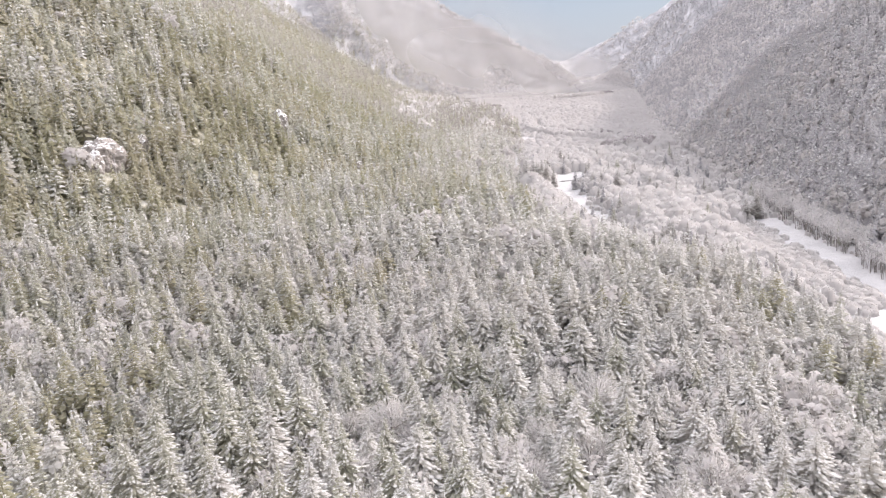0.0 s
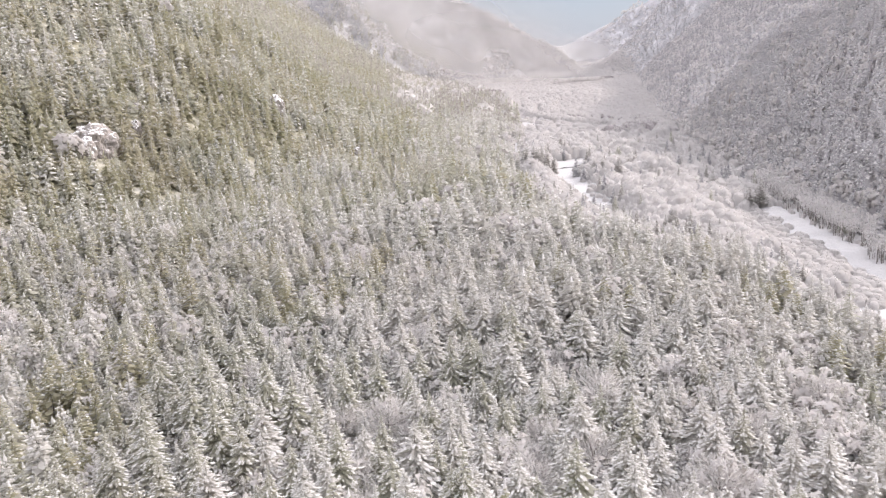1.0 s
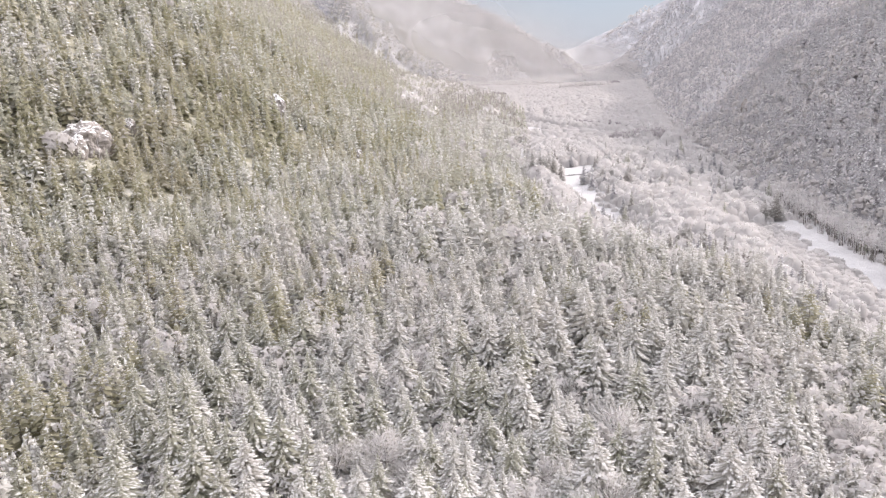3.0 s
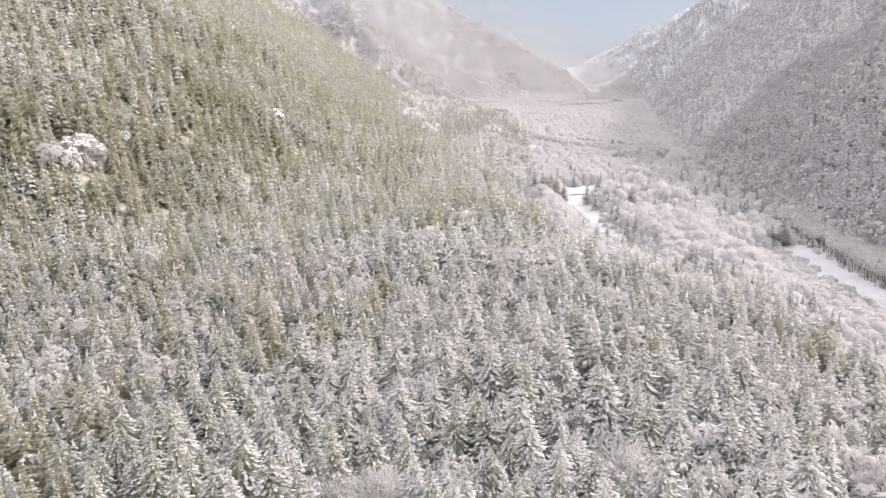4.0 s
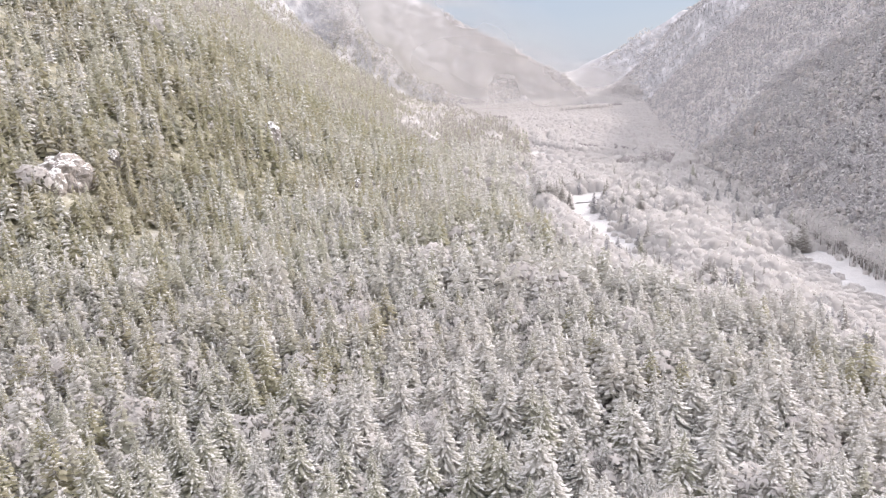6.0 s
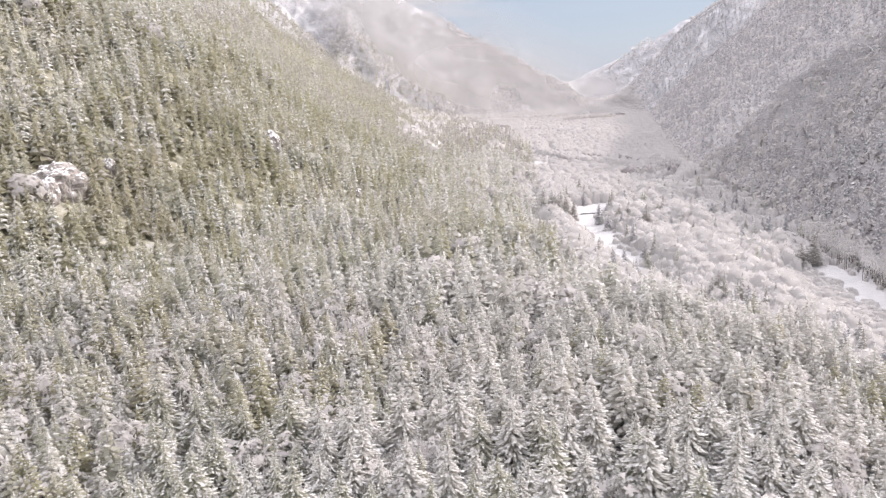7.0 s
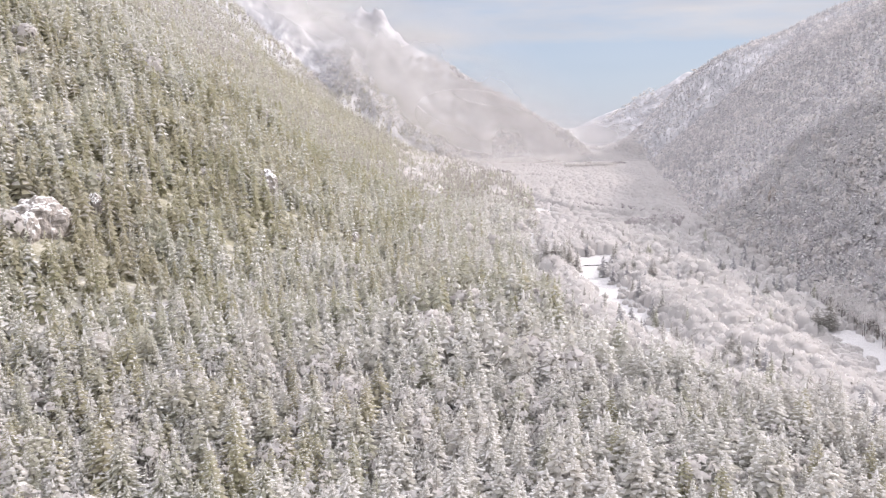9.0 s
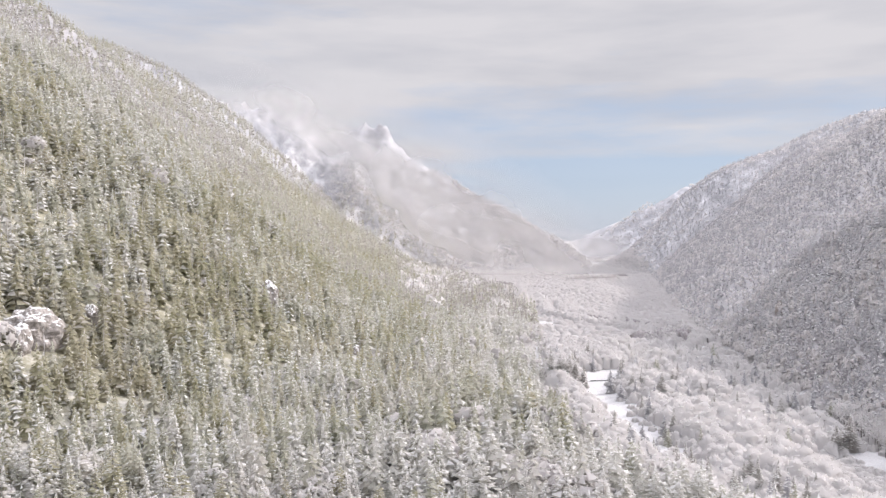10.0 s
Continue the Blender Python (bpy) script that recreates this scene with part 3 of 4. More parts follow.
def conifer_flat():
    """The forest on the valley's flat: the nearest trees one by one, the rest as stands."""
    rng = np.random.default_rng(5)
    x, y = scatter(7.2, -280, 176, 96, 331, 21)
    keep = (x < forest_edge(y)) & ~open_ground(x, y) & apart_from(x, y, RIMED, 6.0) & apart_from(x, y, TALL_FIRS + OLIVE_FIRS, 6.2) & (np.hypot(x + 5, y - 386) > 15)
    x, y = x[keep], y[keep]
    height = np.clip(rng.uniform(15, 25, len(x)) * (0.9 + 0.18 * fractal(x, y, 60, 5, 2)), 9, 27)
    height = np.where(rng.random(len(x)) < 0.2, height * 0.6, height)
    height = height * np.where(y > 330, 0.45 + 0.55 * smooth(2, 34, forest_edge(y) - x), 1.0)
    frosted = rng.random(len(x)) < 0.02 + 0.09 * smooth(20, 90, x) * (1 - smooth(150, 260, y)) + 0.12 * (fractal(x, y, 45, 77, 2) > 0.55) * smooth(-40, 10, x)
    wide = rng.uniform(0.9, 1.3, len(x)) * bend(x, [-200, -60, 40], [0.85, 1.0, 1.12])
    mild = rng.random(len(x)) < np.where(y > 300, bend(x, [-220, -60, 60], [0.8, 0.55, 0.15]), bend(x, [-220, -60, 40], [0.92, 0.75, 0.16]))
    near = (np.abs(x - 6) < 82) & (y > 118) & (y < 236)
    spruces = [conifer(100 + n, 33, 13, 0.33, 0.95, 2) for n in range(6)] + [conifer(120 + n, 33, 13, 0.31, 0.66, 2) for n in range(3)]
    limes = [broadleaf(200 + n, 30, 44, 2) for n in range(4)]
    spruces[6:] = [olive(v, 7) for v in spruces[6:]]
    originals = []
    for n, (verts, tris, slots) in enumerate(spruces + limes):
        leafy = n >= len(spruces)
        tree = new("frosted_broadleaf_tree" if leafy else "conifer_tree")
        tris, normals = feathered(verts, tris, 0.6 if leafy else 0.35, (1.0, 0.12) if leafy else (0.0, 0.10))
        kinds = ((2, "trunk"), (3, "crown")) if leafy else ((2, "trunk"), (7 if n >= 6 else 0, "crown"), (1, "snow_load"))
        for slot, kind in kinds:
            own = tris[slots == slot]
            used, flat = np.unique(own, return_inverse=True)
            part(kind, mesh_of(kind, verts[used], flat.reshape(-1, 3), [MATERIALS[slot]], None, normals[used]), tree, "clumps of white snow on the boughs" if slot == 1 else "", "stuff" if slot == 1 else "")
        if leafy:
            tagged(tree, "bare broadleaved tree with twigs white with rime", "tree", "frosted trees in the forest")
        elif n < 6:
            tagged(tree, "tall conifer with drooping boughs heavily laden with snow", "tree", "conifers in the forest")
        else:
            tagged(tree, "tall olive-green conifer with patchy snow on its boughs", "tree", "conifers in the forest")
        originals.append(tree)
    used = set()
    ids = np.nonzero(near)[0]
    z = land(x, y) - 0.15
    for i in ids:
        n = len(spruces) + int(i) % 4 if frosted[i] else (6 + int(i) % 3 if mild[i] else int(i) % 6)
        h = float(height[i]) * (0.62 if frosted[i] else 1)
        w = h * float(wide[i])
        m = pose(float(x[i]), float(y[i]), float(z[i]), rz=float(rng.uniform(0, 360)))
        tree = originals[n]
        if n not in used:
            used.add(n)
            tree.matrix_basis = m
        else:
            tree = copy_thing(tree, m)
        tree.scale = (w, w, h)
    for k, (px, py, h) in enumerate(TALL_FIRS + OLIVE_FIRS):
        tree = originals[k % 6 if k < len(TALL_FIRS) else 6 + k % 3]
        tree = copy_thing(tree, pose(px, py, float(land(px, py)) - 0.15, rz=k * 41))
        tree.scale = (h * 1.05, h * 1.05, h)
    for k, (px, py, h) in enumerate(RIMED):
        tree = copy_thing(originals[len(spruces) + k % 4], pose(px, py, float(land(px, py)) - 0.15, rz=k * 67))
        tree.scale = (h * 1.1, h * 1.1, h)
    firs = [olive(conifer(380 + n, 26, 12, 0.24, 0.8, 1), 5) for n in range(3)]
    kept = []
    for verts, tris, slots in firs:
        tree = tagged(new("riverside_conifer"), "dark brownish-green conifer with thin snow beside the river", "tree", "conifers by the river")
        for slot, kind in ((2, "trunk"), (5, "crown"), (1, "snow_load")):
            own = tris[slots == slot]
            ids, flat = np.unique(own, return_inverse=True)
            part(kind, mesh_of(kind, verts[ids], flat.reshape(-1, 3), [MATERIALS[slot]]), tree, "", "stuff" if slot == 1 else "")
        kept.append(tree)
    for k, (px, py, h) in enumerate(DARK_FIRS):
        m = pose(px, py, float(land(px, py)) - 0.15, rz=k * 53)
        tree = kept[k] if k < 3 else copy_thing(kept[k % 3], m)
        tree.matrix_basis = m
        tree.scale = (h * 1.4, h * 1.4, h * 1.0)
    rest = ~near & ~frosted
    firs = [conifer(300 + n, 22, 10, 0.30, 0.85, 1) for n in range(5)] + [olive(conifer(320 + n, 22, 10, 0.28, 0.55, 1), 4 if n < 2 else 7) for n in range(4)]
    choice = np.where(mild, 5 + rng.integers(0, 4, len(x)), rng.integers(0, 5, len(x)))
    first = rest
    stand("snowy_conifer_forest", "dense conifers laden with snow on the valley floor", firs, x[first], y[first], height[first], wide[first], 8, choice[first])
    ux, uy = scatter(5.8, -276, 174, 100, 331, 31)
    keep = (ux < forest_edge(uy)) & ~open_ground(ux, uy)
    ux, uy = ux[keep], uy[keep]
    young = [conifer(340 + n, 9, 7, 0.27, 0.85, -1) for n in range(4)] + [broadleaf(360 + n, 10, 12, 1) for n in range(2)]
    choice = np.where(rng.random(len(ux)) < 0.22, 4 + rng.integers(0, 2, len(ux)), rng.integers(0, 4, len(ux)))
    stand("young_conifers", "small snowy conifers and rimed shrubs between the tall trees", young, ux, uy, rng.uniform(6, 13, len(ux)), rng.uniform(0.9, 1.2, len(ux)), 19, choice)
    rest = ~near & frosted
    px, py = scatter(5.5, -22, 12, 370, 402, 33)
    x, y, rest = np.r_[x, px], np.r_[y, py], np.r_[rest, np.ones(len(px), bool)]
    height, wide = np.r_[height, np.full(len(px), 12.0)], np.r_[wide, np.ones(len(px))]
    stand("frosted_thicket", "bare trees white with rime among the conifers", [broadleaf(220 + n, 16, 18, 1) for n in range(4)], x[rest], y[rest],
          height[rest] * 0.62, wide[rest] * 0.95, 9)


def conifer_under():
    """The same forest under the first stretch of the flight."""
    rng = np.random.default_rng(17)
    gx, gy = np.meshgrid(np.arange(-120, 128, 7.5), np.arange(-90, 100, 7.5))
    x, y = (gx + rng.uniform(-3, 3, gx.shape)).ravel(), (gy + rng.uniform(-3, 3, gy.shape)).ravel()
    firs = [conifer(480 + n, 9, 6, 0.24, 0.52, -1) for n in range(5)] + [olive(conifer(490 + n, 9, 6, 0.22, 0.3, -1)) for n in range(2)]
    stand("valley_conifers", "snowy conifers of the same forest behind the first trees", firs, x, y, rng.uniform(11, 23, len(x)), rng.uniform(0.9, 1.2, len(x)), 43)


def firs_of(seed, tiers, sides, spread):
    """Three loads of snow on rimed, mossy and olive needles: nine kinds of tree."""
    kinds = []
    for load in (0.22, 0.60, 0.95):
        for k, slot in enumerate((0, 7, 4)):
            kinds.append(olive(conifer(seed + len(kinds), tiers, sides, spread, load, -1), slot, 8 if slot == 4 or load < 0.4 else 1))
    return kinds


def slope_choice(rng, x, y):
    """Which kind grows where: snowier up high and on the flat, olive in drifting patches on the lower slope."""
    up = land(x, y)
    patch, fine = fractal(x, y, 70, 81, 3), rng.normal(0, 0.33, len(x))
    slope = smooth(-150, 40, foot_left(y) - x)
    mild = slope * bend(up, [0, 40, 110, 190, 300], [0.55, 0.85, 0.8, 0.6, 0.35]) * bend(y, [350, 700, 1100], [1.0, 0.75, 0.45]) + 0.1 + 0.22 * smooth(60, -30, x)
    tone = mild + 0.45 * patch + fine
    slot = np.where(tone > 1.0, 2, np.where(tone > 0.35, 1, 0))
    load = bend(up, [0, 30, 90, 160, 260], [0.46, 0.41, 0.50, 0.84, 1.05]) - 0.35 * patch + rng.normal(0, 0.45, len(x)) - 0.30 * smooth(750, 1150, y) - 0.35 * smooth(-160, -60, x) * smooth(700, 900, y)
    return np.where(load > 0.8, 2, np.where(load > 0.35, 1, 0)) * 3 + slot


def conifer_middle():
    """The slope and the flat behind the near forest, one close-grown cover that thins out in detail with distance."""
    rng = np.random.default_rng(6)
    for spacing, y0, y1, tiers, sides, seed in ((6.0, 330, 470, 9, 7, 22), (7.0, 470, 640, 8, 6, 41), (8.0, 640, 900, 6, 6, 45)):
        x, y = scatter(spacing, -460, 160, y0, y1, seed)
        keep = (x < forest_edge(y)) & ~open_ground(x, y) & (rng.random(len(x)) < 0.95 - 0.30 * smooth(-40, 20, x) * (y < 470)) & (np.hypot(x + 5, y - 386) > 13)
        x, y = x[keep], y[keep]
        stout = smooth(-60, 30, x) * (1 - smooth(470, 640, y))
        edge = smooth(-28, -4, x - forest_edge(y))
        frosted = rng.random(len(x)) < 0.006 + 0.03 * smooth(10, 60, x - foot_left(y)) + 0.35 * edge
        height = np.clip(rng.uniform(11, 21, len(x)) * (0.95 + 0.22 * fractal(x, y, 60, 6, 2)) * (1 + 0.20 * smooth(0, 60, foot_left(y) - x) + 0.16 * stout + 0.25 * smooth(560, 680, y)), 7, 31)
        height = np.where(rng.random(len(x)) < 0.25, height * 0.7, height) * np.where(frosted, 0.62, 1.0) * (1 - 0.35 * edge)
        firs = firs_of(400 + y0, tiers, sides, 0.22) + [broadleaf(440 + n, 12, 10, 0) for n in range(3)]
        choice = np.where(frosted, 9 + rng.integers(0, 3, len(x)), slope_choice(rng, x, y))
        stand("conifer_forest", "dense conifers with snow and olive needles up the slope", firs, x, y, height, rng.uniform(0.95, 1.35, len(x)) * (1 + 0.2 * stout), 12, choice)


def conifer_far():
    rng = np.random.default_rng(7)
    bushy = [broadleaf(540 + n, 6, 5, 0) for n in range(3)]
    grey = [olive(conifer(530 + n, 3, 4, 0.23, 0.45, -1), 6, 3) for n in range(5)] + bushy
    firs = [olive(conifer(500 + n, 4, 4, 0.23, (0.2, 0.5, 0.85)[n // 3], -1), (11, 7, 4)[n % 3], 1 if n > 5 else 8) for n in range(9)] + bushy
    x, y = scatter(9.6, -900, 130, 900, 2150, 23)
    keep = (x < forest_edge(y)) & (rng.random(len(x)) < 0.95)
    x, y = x[keep], y[keep]
    frosted = rng.random(len(x)) < bend(y, [900, 1600], [0.02, 0.10]) * (1 - smooth(10, 40, land(x, y)))
    choice = np.where(frosted, 9 + rng.integers(0, 3, len(x)), slope_choice(rng, x, y))
    stand("mountain_forest", "snowy conifers covering the sunlit mountainside", firs, x, y, rng.uniform(16, 29, len(x)) * bend(y, [1200, 1600], [1.0, 0.75]), rng.uniform(0.9, 1.2, len(x)), 13, choice)
    x, y = scatter(7.4, 180, 1250, 640, 2500, 24)
    mingle = 90 * fractal(x, y, 40, 83, 3)
    keep = ((y + mingle > 800) | (x > 540)) & (x > foot_right(y) + 4) & (rng.random(len(x)) < 0.95) & (land(x, y) < 420)
    x, y = x[keep], y[keep]
    frosted = rng.random(len(x)) < 0.20 + 0.25 * (fractal(x, y, 80, 55, 3) > 0.25) + 0.3 * (1 - smooth(0, 30, x - foot_right(y)))
    choice = np.where(frosted, 5 + rng.integers(0, 3, len(x)), rng.integers(0, 5, len(x)))
    height = rng.uniform(7, 15, len(x)) * np.where(frosted, 0.7, 1.0)
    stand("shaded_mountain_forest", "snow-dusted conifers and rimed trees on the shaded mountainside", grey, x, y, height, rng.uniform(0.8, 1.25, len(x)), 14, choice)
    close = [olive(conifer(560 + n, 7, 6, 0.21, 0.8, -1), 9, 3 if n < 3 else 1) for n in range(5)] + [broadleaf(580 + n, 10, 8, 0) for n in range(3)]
    x, y = scatter(5.6, 205, 560, 330, 860, 29)
    keep = (x > foot_right(y) + 4) & (y + 90 * fractal(x, y, 40, 83, 3) < 815)
    x, y = x[keep], y[keep]
    frosted = rng.random(len(x)) < 0.10 + 0.45 * (1 - smooth(5, 40, x - foot_right(y))) + 0.15 * (fractal(x, y, 60, 56, 2) > 0.3)
    height = rng.uniform(11, 19, len(x)) * np.where(frosted, 0.55, 1.0)
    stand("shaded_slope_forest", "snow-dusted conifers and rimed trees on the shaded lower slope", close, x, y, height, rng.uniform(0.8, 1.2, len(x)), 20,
          np.where(frosted, 5 + rng.integers(0, 3, len(x)), rng.integers(0, 5, len(x))))
    x, y = scatter(7.6, -300, 540, 2060, 2420, 25)
    fx, fy = scatter(10, 380, 1050, 2600, 3050, 26)
    x, y = np.r_[x, fx], np.r_[y, fy]
    z = land(x, y)
    keep = (z > np.where(y > 2440, 1, 8)) & (z < bend(y, [2500, 2800], [285, 210]) + 60 * fractal(x, y, 120, 91, 3)) & (y < 2480 + 0.9 * np.clip(x, 0, 900)) & (rng.random(len(x)) < 0.92)
    x, y = x[keep], y[keep]
    stand("distant_forest", "pale frosted forest on the distant mountains", grey, x, y, rng.uniform(8, 13, len(x)), rng.uniform(1.0, 1.4, len(x)), 15)


def river_scrub():
    rng = np.random.default_rng(8)
    bushes = [thicket(600 + n, 6, 14) for n in range(6)]
    x, y = scatter(7.0, 70, 250, 150, 780, 26)
    keep = (x >= forest_edge(y) - 4) & (x < foot_right(y) + 6) & ~open_ground(x, y) & ((x < 163) | (x > 208) | (y > 452))
    x, y = x[keep], y[keep]
    height = rng.uniform(7, 11.5, len(x)) * (1 + 0.3 * fractal(x, y, 40, 8, 2))
    # tall on the island, low on the open bar and in the shaded side channel
    height = height * np.where(x > 165, bend(y, [440, 500], [0.33, 1.0]), bend(y, [300, 420], [0.6, 0.9])) * bend(x, [200, 214], [1.1, 0.5]) * (0.4 + 0.6 * smooth(8, 22, from_line(x, y, RIVER[:6])))
    stand("river_scrub", "rounded bare bushes white with rime along the river", bushes, x, y, height, rng.uniform(1.0, 1.4, len(x)), 16, None, 0.7)
    # low bushes over the wide gravel bar, with a strip of open snow along the side channel
    x, y = scatter(4.2, 161, 204, 220, 456, 46)
    keep = (x >= forest_edge(y)) & (x < 196 + 4 * fractal(x, y, 30, 47, 2)) & (fractal(x, y, 22, 48, 3) > -0.8)
    x, y = x[keep], y[keep]
    height = rng.uniform(2.4, 4.4, len(x)) * bend(x, [180, 196], [1.0, 0.6])
    stand("gravel_bar_scrub", "low bushes white with rime on the gravel bar", bushes, x, y, height, rng.uniform(1.6, 2.3, len(x)), 48, None, 0.8)
    bushes = [thicket(620 + n, 3, 0) for n in range(5)]
    x, y = scatter(8.6, 60, 600, 780, 2560, 27)
    keep = (x >= forest_edge(y)) & (x < foot_right(y) + 6) & ~open_ground(x, y) & (fractal(x, y, 120, 64, 3) > -1.0)
    x, y = x[keep], y[keep]
    stand("valley_scrub", "low frosted thicket across the open valley floor", bushes, x, y, rng.uniform(3.2, 5.2, len(x)) * (1 + 0.35 * fractal(x, y, 110, 64, 2)), rng.uniform(2.2, 3.2, len(x)), 17, None, 0.8)
    tall = [thicket(660 + n, 4, 4) for n in range(4)]
    x, y = scatter(5.5, 120, 330, 700, 1300, 37)
    gap = from_line(x, y, RIVER)
    keep = (gap > 5) & (gap < 20 + 10 * fractal(x, y, 60, 38, 2)) & ~open_ground(x, y) & (x < foot_right(y) + 10)
    x, y = x[keep], y[keep]
    stand("riverbank_thicket", "taller rimed thicket along the river's far bank", tall, x, y, rng.uniform(6, 10, len(x)), rng.uniform(1.0, 1.5, len(x)), 39, None, 0.7)
    firs = [olive(conifer(640 + n, 14, 8, 0.22, 0.5, -1), 6 if n < 2 else 7 if n < 3 else 5) for n in range(5)]
    x, y = scatter(7, 80, 225, 300, 720, 28)
    keep = (x >= forest_edge(y)) & (x < foot_right(y)) & ~open_ground(x, y) & (rng.random(len(x)) < 0.10 + 0.15 * (fractal(x, y, 50, 12, 2) > 0.3) + 0.45 * (1 - smooth(10, 45, x - forest_edge(y))) * (1 - smooth(430, 500, y))) & ((x < 158) | (x > 212) | (y > 455))
    x, y = x[keep], y[keep]
    stand("riverside_conifers", "scattered dark conifers among rimed river scrub", firs, x, y, rng.uniform(9, 16, len(x)), rng.uniform(1.0, 1.35, len(x)), 18)


def rock_outcrop(x, y, size, seed):
    """A cliffy dome with ledges that hold the snow."""
    bm = bmesh.new()
    bmesh.ops.create_icosphere(bm, subdivisions=5 if size > 6 else 4, radius=1)
    for v in bm.verts:
        n = v.co.copy()
        ridge = noise.fractal(n * 1.7 + Vector((seed * 7.1, 0, 0)), 0.9, 2.1, 6)
        ledge = noise.noise(Vector((n.x * 1.2 + n.z * 2.5 + seed, n.y * 1.2, n.z * 6.0)))
        v.co = n * (1 + 0.24 * ridge + 0.05 * ledge)
        v.co.z = max(v.co.z, -0.7) * 0.8
    mesh = bpy.data.meshes.new("rock_outcrop")
    bm.to_mesh(mesh)
    bm.free()
    mesh.materials.append(ROCK if size > 6 or x > 0 else SNOWY_ROCK)
    ob = new("rock_outcrop", mesh)
    ob.matrix_basis = pose(x, y, float(land(x, y)) - size * (0.0 if size > 6 else -0.6), rz=seed * 50) @ Matrix.Diagonal((size, size * 0.9, size * (1.2 if size > 6 else 2.3), 1))
    return tagged(ob, "bare grey-brown rock outcrop streaked with snow on the slope", "rock", "rock outcrops")


conifer_flat()
conifer_under()
conifer_middle()
conifer_far()
river_scrub()
for n, (rx, ry, size) in enumerate(ROCKS):
    rock_outcrop(rx, ry, size, n + 1)
# this rock is added only to mark the dark cleft
rock_outcrop(*CLEFT, 9)


# ---- low cloud and haze sheets ----
def cloud_material(name, thick, white, wisp):
    made, tree, shader, place = material(name, 1.0)
    uv = tree.nodes.new("ShaderNodeTexCoord").outputs["Generated"]
    level = node(tree, "ShaderNodeMapping", Vector=uv, Scale=(1.0, 0.0, 1.0)).outputs[0]
    off = node(tree, "ShaderNodeVectorMath", i0=level, i1=(0.5, 0.0, 0.5))
    off.operation = "DISTANCE"
    fade = node(tree, "ShaderNodeMapRange", Value=off.outputs["Value"], i1=0.0, i2=0.5, i3=thick, i4=0.0)
    fade.interpolation_type = "SMOOTHSTEP"
    wisps = node(tree, "ShaderNodeMapRange", Value=spots(tree, place.outputs["Position"], 0.005, 4, 0.5), i1=wisp, i2=0.80)
    wisps.interpolation_type = "SMOOTHSTEP"
    alpha = node(tree, "ShaderNodeMath", i0=fade.outputs[0], i1=wisps.outputs[0])
    alpha.operation = "MULTIPLY"
    body = node(tree, "ShaderNodeMixShader", i0=0.6, i1=node(tree, "ShaderNodeBsdfDiffuse", Color=white).outputs[0], i2=node(tree, "ShaderNodeBsdfTranslucent", Color=white).outputs[0])
    blend = node(tree, "ShaderNodeMixShader", i0=alpha.outputs[0], i1=node(tree, "ShaderNodeBsdfTransparent").outputs[0], i2=body.outputs[0])
    tree.links.new(blend.outputs[0], [n for n in tree.nodes if n.type == "OUTPUT_MATERIAL"][0].inputs["Surface"])
    return made


CLOUD = cloud_material("cloud_haze_sheet", 0.75, (0.80, 0.785, 0.765, 1), 0.22)
# see-through pale sheets that stand in for the air's haze over far slopes
HAZE = cloud_material("thin_haze", 0.62, (0.70, 0.685, 0.67, 1), -0.15)


def cloud_haze_sheet(x, y, z, width, tall, lean, made):
    """A shallow, softly bulging sheet on the mountainside: a bank of cloud, or with HAZE a stand-in for hazy air."""
    n = 24
    gu, gv = np.meshgrid(np.linspace(-1, 1, n), np.linspace(-1, 1, n))
    bulge = np.clip(1 - gu**2, 0, 1) * np.clip(1 - gv**2, 0, 1)
    depth = -0.10 * width * bulge
    verts = np.stack([gu * width, depth, gv * tall], -1).reshape(-1, 3)
    a = (np.arange(n - 1)[:, None] * n + np.arange(n - 1)).ravel()
    mesh = mesh_of("cloud_haze_sheet", verts, np.stack([a, a + 1, a + n + 1, a + n], -1), [made])
    mesh.polygons.foreach_set("use_smooth", np.ones(len(mesh.polygons), bool))
    ob = new("cloud_haze_sheet", mesh)
    ob.matrix_basis = pose(x, y, z, -25, lean, 0)
    ob.visible_shadow = False
    return tagged(ob, "thin white sheet for low cloud and distance haze on the mountain", "cloud", "low clouds", "stuff")


for x, y, z, width, tall, lean, made in [(-360, 2060, 400, 240, 120, 25, CLOUD), (-260, 2050, 310, 240, 90, 32, CLOUD), (-170, 2040, 270, 250, 90, 32, CLOUD), (-20, 2060, 230, 230, 50, 32, CLOUD),
                                         (-560, 2150, 430, 220, 110, 25, CLOUD), (60, 1990, 130, 620, 260, 30, HAZE), (180, 1960, 60, 560, 140, 20, HAZE), (520, 2750, 40, 260, 90, 0, HAZE)]:
    cloud_haze_sheet(x, y, z, width, tall, lean, made)


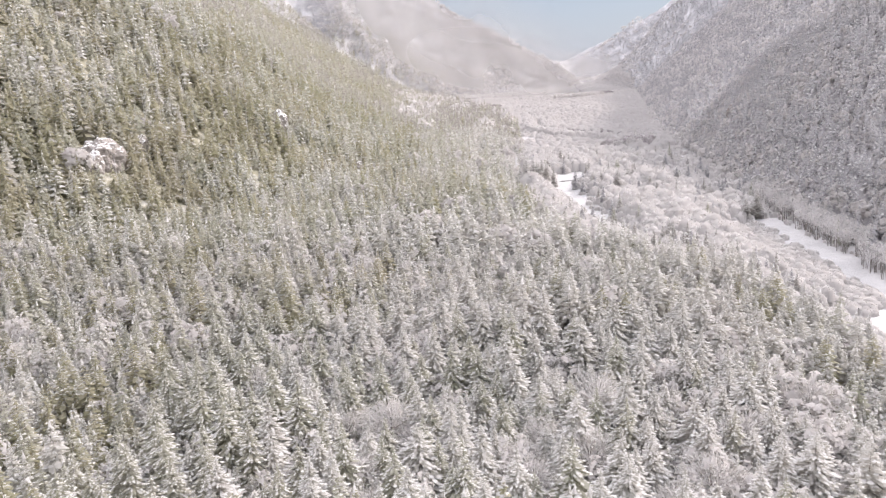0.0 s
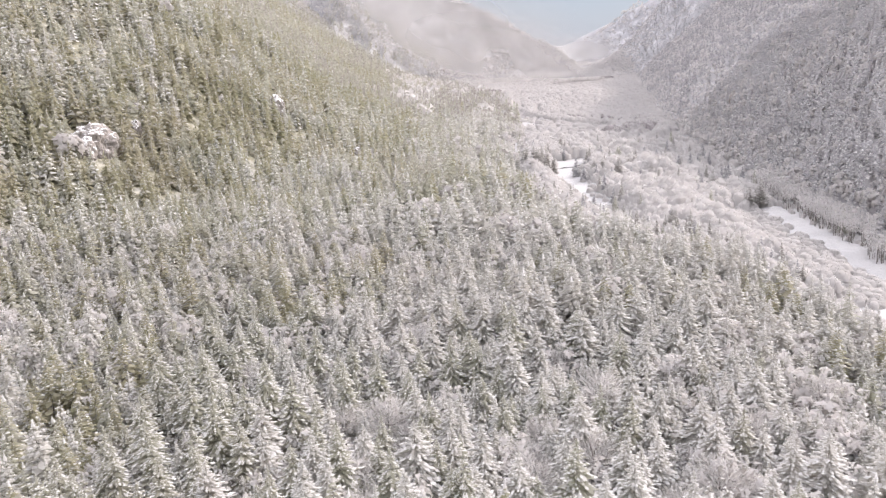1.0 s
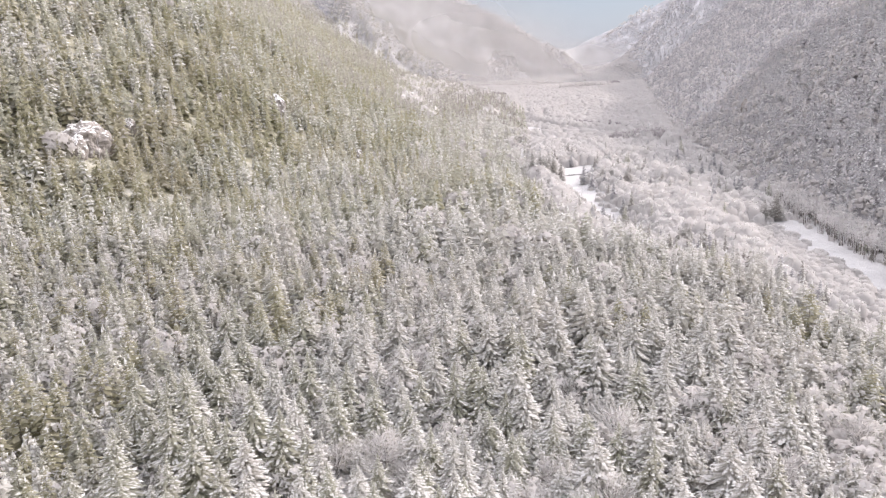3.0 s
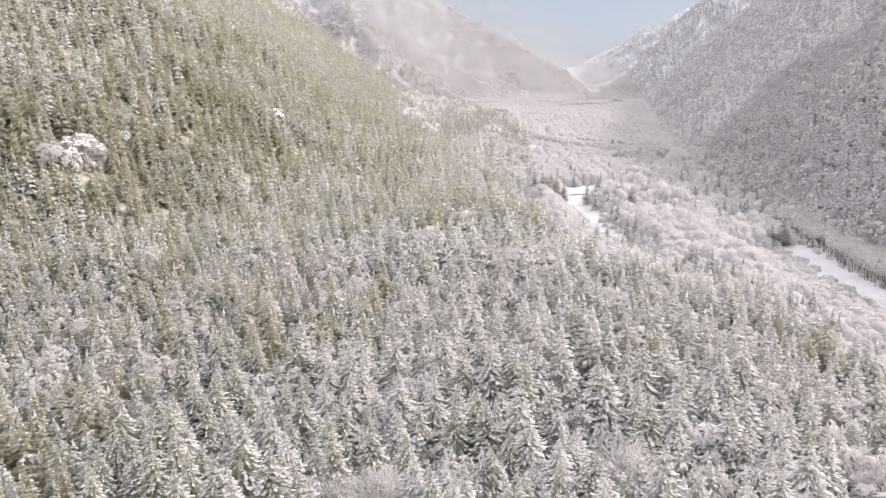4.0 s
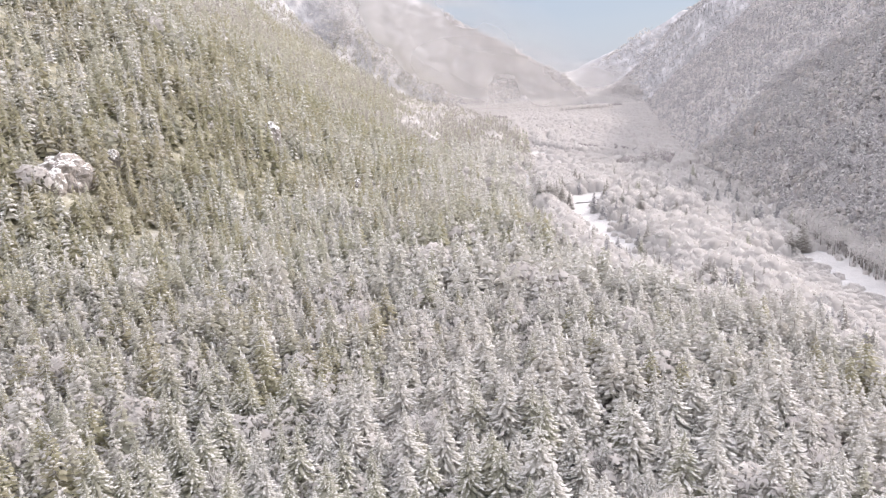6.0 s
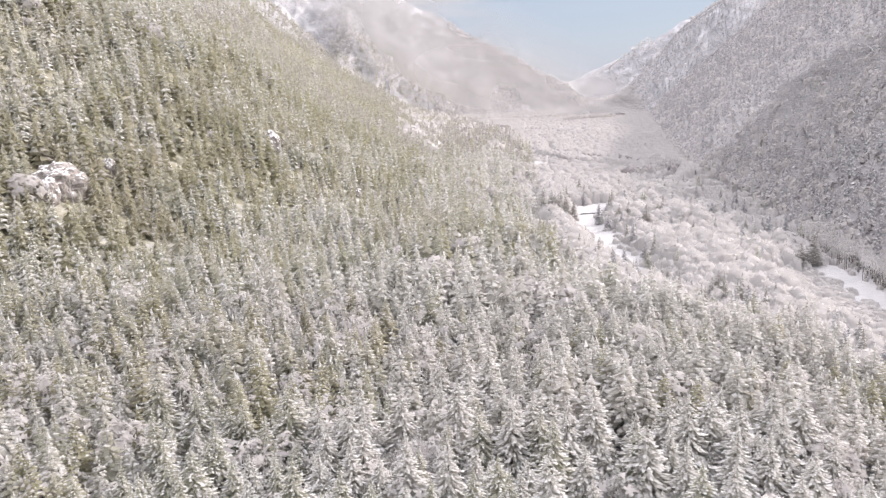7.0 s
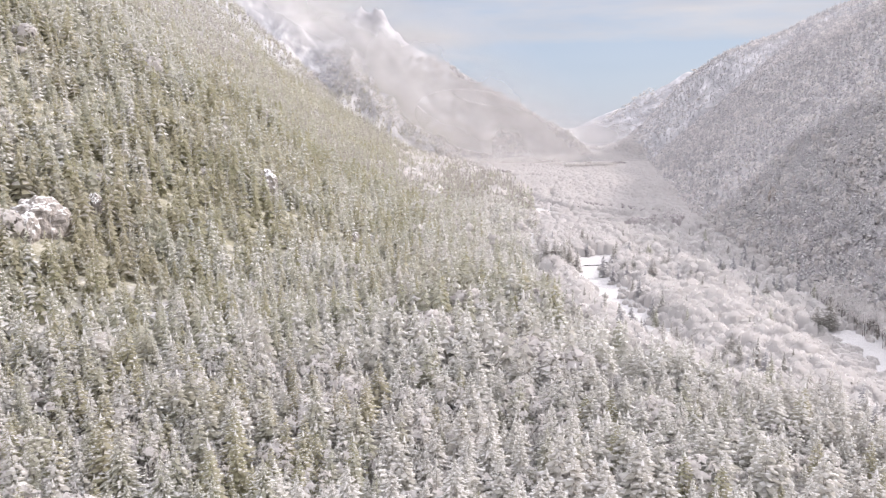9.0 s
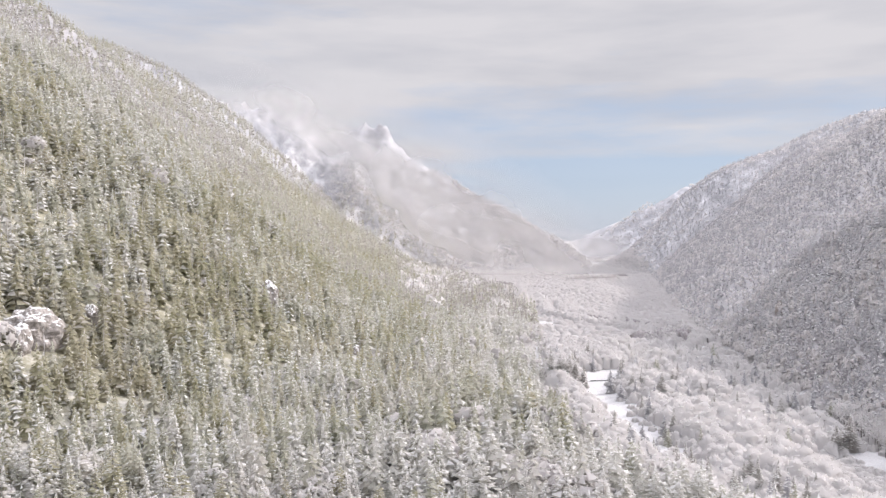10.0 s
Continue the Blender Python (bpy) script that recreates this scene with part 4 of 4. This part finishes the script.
# ---- the river ----
def river():
    """A dark strip of open water that winds along the bed."""
    line = [Vector((x, y, 0)) for x, y in [(92, 622), (100, 630), (110, 634), (120, 633), (128, 640)]]
    places = []
    for a, b in zip(line, line[1:]):
        count = max(3, int((b - a).length / 2))
        places += [a.lerp(b, k / count) for k in range(count)]
    at = np.array([(p.x, p.y) for p in places])
    for _ in range(6):
        at[1:-1] = (at[:-2] + 2 * at[1:-1] + at[2:]) / 4
    ahead = np.gradient(at, axis=0)
    ahead /= np.linalg.norm(ahead, axis=1, keepdims=True)
    side = np.stack([ahead[:, 1], -ahead[:, 0]], -1)
    wide = 1.8 + 0.8 * fractal(at[:, 0], at[:, 1], 30, 71, 2)[:, None]
    centre = at
    verts = np.concatenate([centre - side * wide, centre + side * wide])
    z = np.minimum(land(centre[:, 0], centre[:, 1]), land(at[:, 0], at[:, 1])) + 0.25
    n = len(at)
    a = np.arange(n - 1)
    mesh = mesh_of("river", np.c_[verts, np.r_[z, z]], np.stack([a, a + 1, a + n + 1, a + n], -1), [WATER])
    return tagged(new("river", mesh), "narrow dark open river between snow-covered banks", "river", kind="structure")


river()


def bank_trees():
    """A row of slim bare-stemmed trees on the shaded bank."""
    rng = np.random.default_rng(51)
    kinds = []
    for n in range(4):
        lot, pile = random.Random(700 + n), Pile()
        for k in range(3):
            at = Vector((lot.uniform(-0.16, 0.16), lot.uniform(-0.12, 0.12), 0))
            ring = [at + Vector((0.018 * math.cos(2.1 * j), 0.018 * math.sin(2.1 * j), 0)) for j in range(3)]
            pile.add(ring + [at * 1.3 + Vector((0, 0, lot.uniform(0.7, 0.95)))], [(0, 1, 3), (1, 2, 3), (2, 0, 3)], 2)
        for k in range(110):
            a, r, z = lot.uniform(0, 6.28), lot.uniform(0.03, 0.26), lot.uniform(0.5, 1.0)
            at = Vector((r * math.cos(a), r * math.sin(a), z))
            side = Vector((lot.uniform(-1, 1), lot.uniform(-1, 1), 0)).normalized() * 0.03
            pile.add([at - side, at + side, at + Vector((lot.uniform(-0.05, 0.05), lot.uniform(-0.05, 0.05), lot.uniform(-0.12, 0.05)))], [(0, 1, 2)], 3)
        kinds.append(pile.arrays())
    x, y = scatter(4.2, 185, 240, 330, 520, 52)
    keep = np.abs(x - foot_right(y)) < 7
    x, y = x[keep], y[keep]
    fx, fy = scatter(5.0, 180, 400, 770, 1800, 54)
    keep = ((from_line(fx, fy, [(190, 790), (222, 815), (246, 850), (236, 900)]) < 6) | (from_line(fx, fy, [(290, 1758), (335, 1768), (385, 1776)]) < 9)) & (from_line(fx, fy, RIVER) > 3)
    x, y = np.r_[x, fx[keep]], np.r_[y, fy[keep]]
    stand("bank_trees", "slim bare trees with dark stems on the shaded bank", kinds, x, y, rng.uniform(9, 14, len(x)), rng.uniform(0.8, 1.1, len(x)), 53)


bank_trees()


def shaded_bare_thickets():
    """Leafless brush, coloured dark for its stems and its shade, in the river's bends and along the far edge of the
    meadows.
    """
    rng = np.random.default_rng(71)
    kinds = []
    for n in range(4):
        verts, tris, slots = thicket(740 + n, 4, 10)
        kinds.append((verts, tris, np.full(len(slots), 10)))
    x, y = scatter(5.0, 90, 440, 780, 1920, 72)
    near = from_line(x, y, [(192, 806), (214, 818), (236, 832)]) < 8
    far = (from_line(x, y, [(330, 1800), (385, 1830), (424, 1880)]) < 11) | (from_line(x, y, [(99, 1650), (120, 1600), (145, 1560)]) < 6) | (from_line(x, y, [(180, 1000), (212, 945), (238, 898), (250, 862)]) < 4.5)
    keep = near | far
    x, y, tall = x[keep], y[keep], np.where(near[keep], 1.5, 1.0)
    stand("shaded_bare_thickets", "bare brush, darkened in colour for shade, in the river bends between white meadows", kinds, x, y, rng.uniform(6, 9, len(x)) * tall, rng.uniform(1.0, 1.5, len(x)), 73, None, 0.6)


shaded_bare_thickets()


def snags():
    """Pale bare stems that stand among the slope's trees."""
    rng = np.random.default_rng(61)
    kinds = []
    for n in range(3):
        lot, pile = random.Random(720 + n), Pile()
        lean = Vector((lot.uniform(-0.03, 0.03), lot.uniform(-0.03, 0.03), 1.0))
        ring = [Vector((0.011 * math.cos(2.1 * j), 0.011 * math.sin(2.1 * j), 0)) for j in range(3)]
        pile.add(ring + [v * 0.35 + lean for v in ring], [(0, 1, 4), (0, 4, 3), (1, 2, 5), (1, 5, 4), (2, 0, 3), (2, 3, 5)], 3)
        for k in range(7):
            at, a = lean * lot.uniform(0.45, 0.98), lot.uniform(0, 6.28)
            out = Vector((math.cos(a), math.sin(a), -0.25)) * lot.uniform(0.03, 0.09)
            pile.add([at, at + Vector((0, 0, 0.015)), at + out], [(0, 1, 2)], 3)
        kinds.append(pile.arrays())
    x, y = scatter(13, -300, -60, 410, 640, 62)
    keep = (x < foot_left(y) - 20) & ~open_ground(x, y) & (rng.random(len(x)) < 0.5)
    x, y = x[keep], y[keep]
    stand("bare_snags", "pale bare dead stems among the slope's conifers", kinds, x, y, rng.uniform(13, 21, len(x)), np.ones(len(x)), 63)


snags()
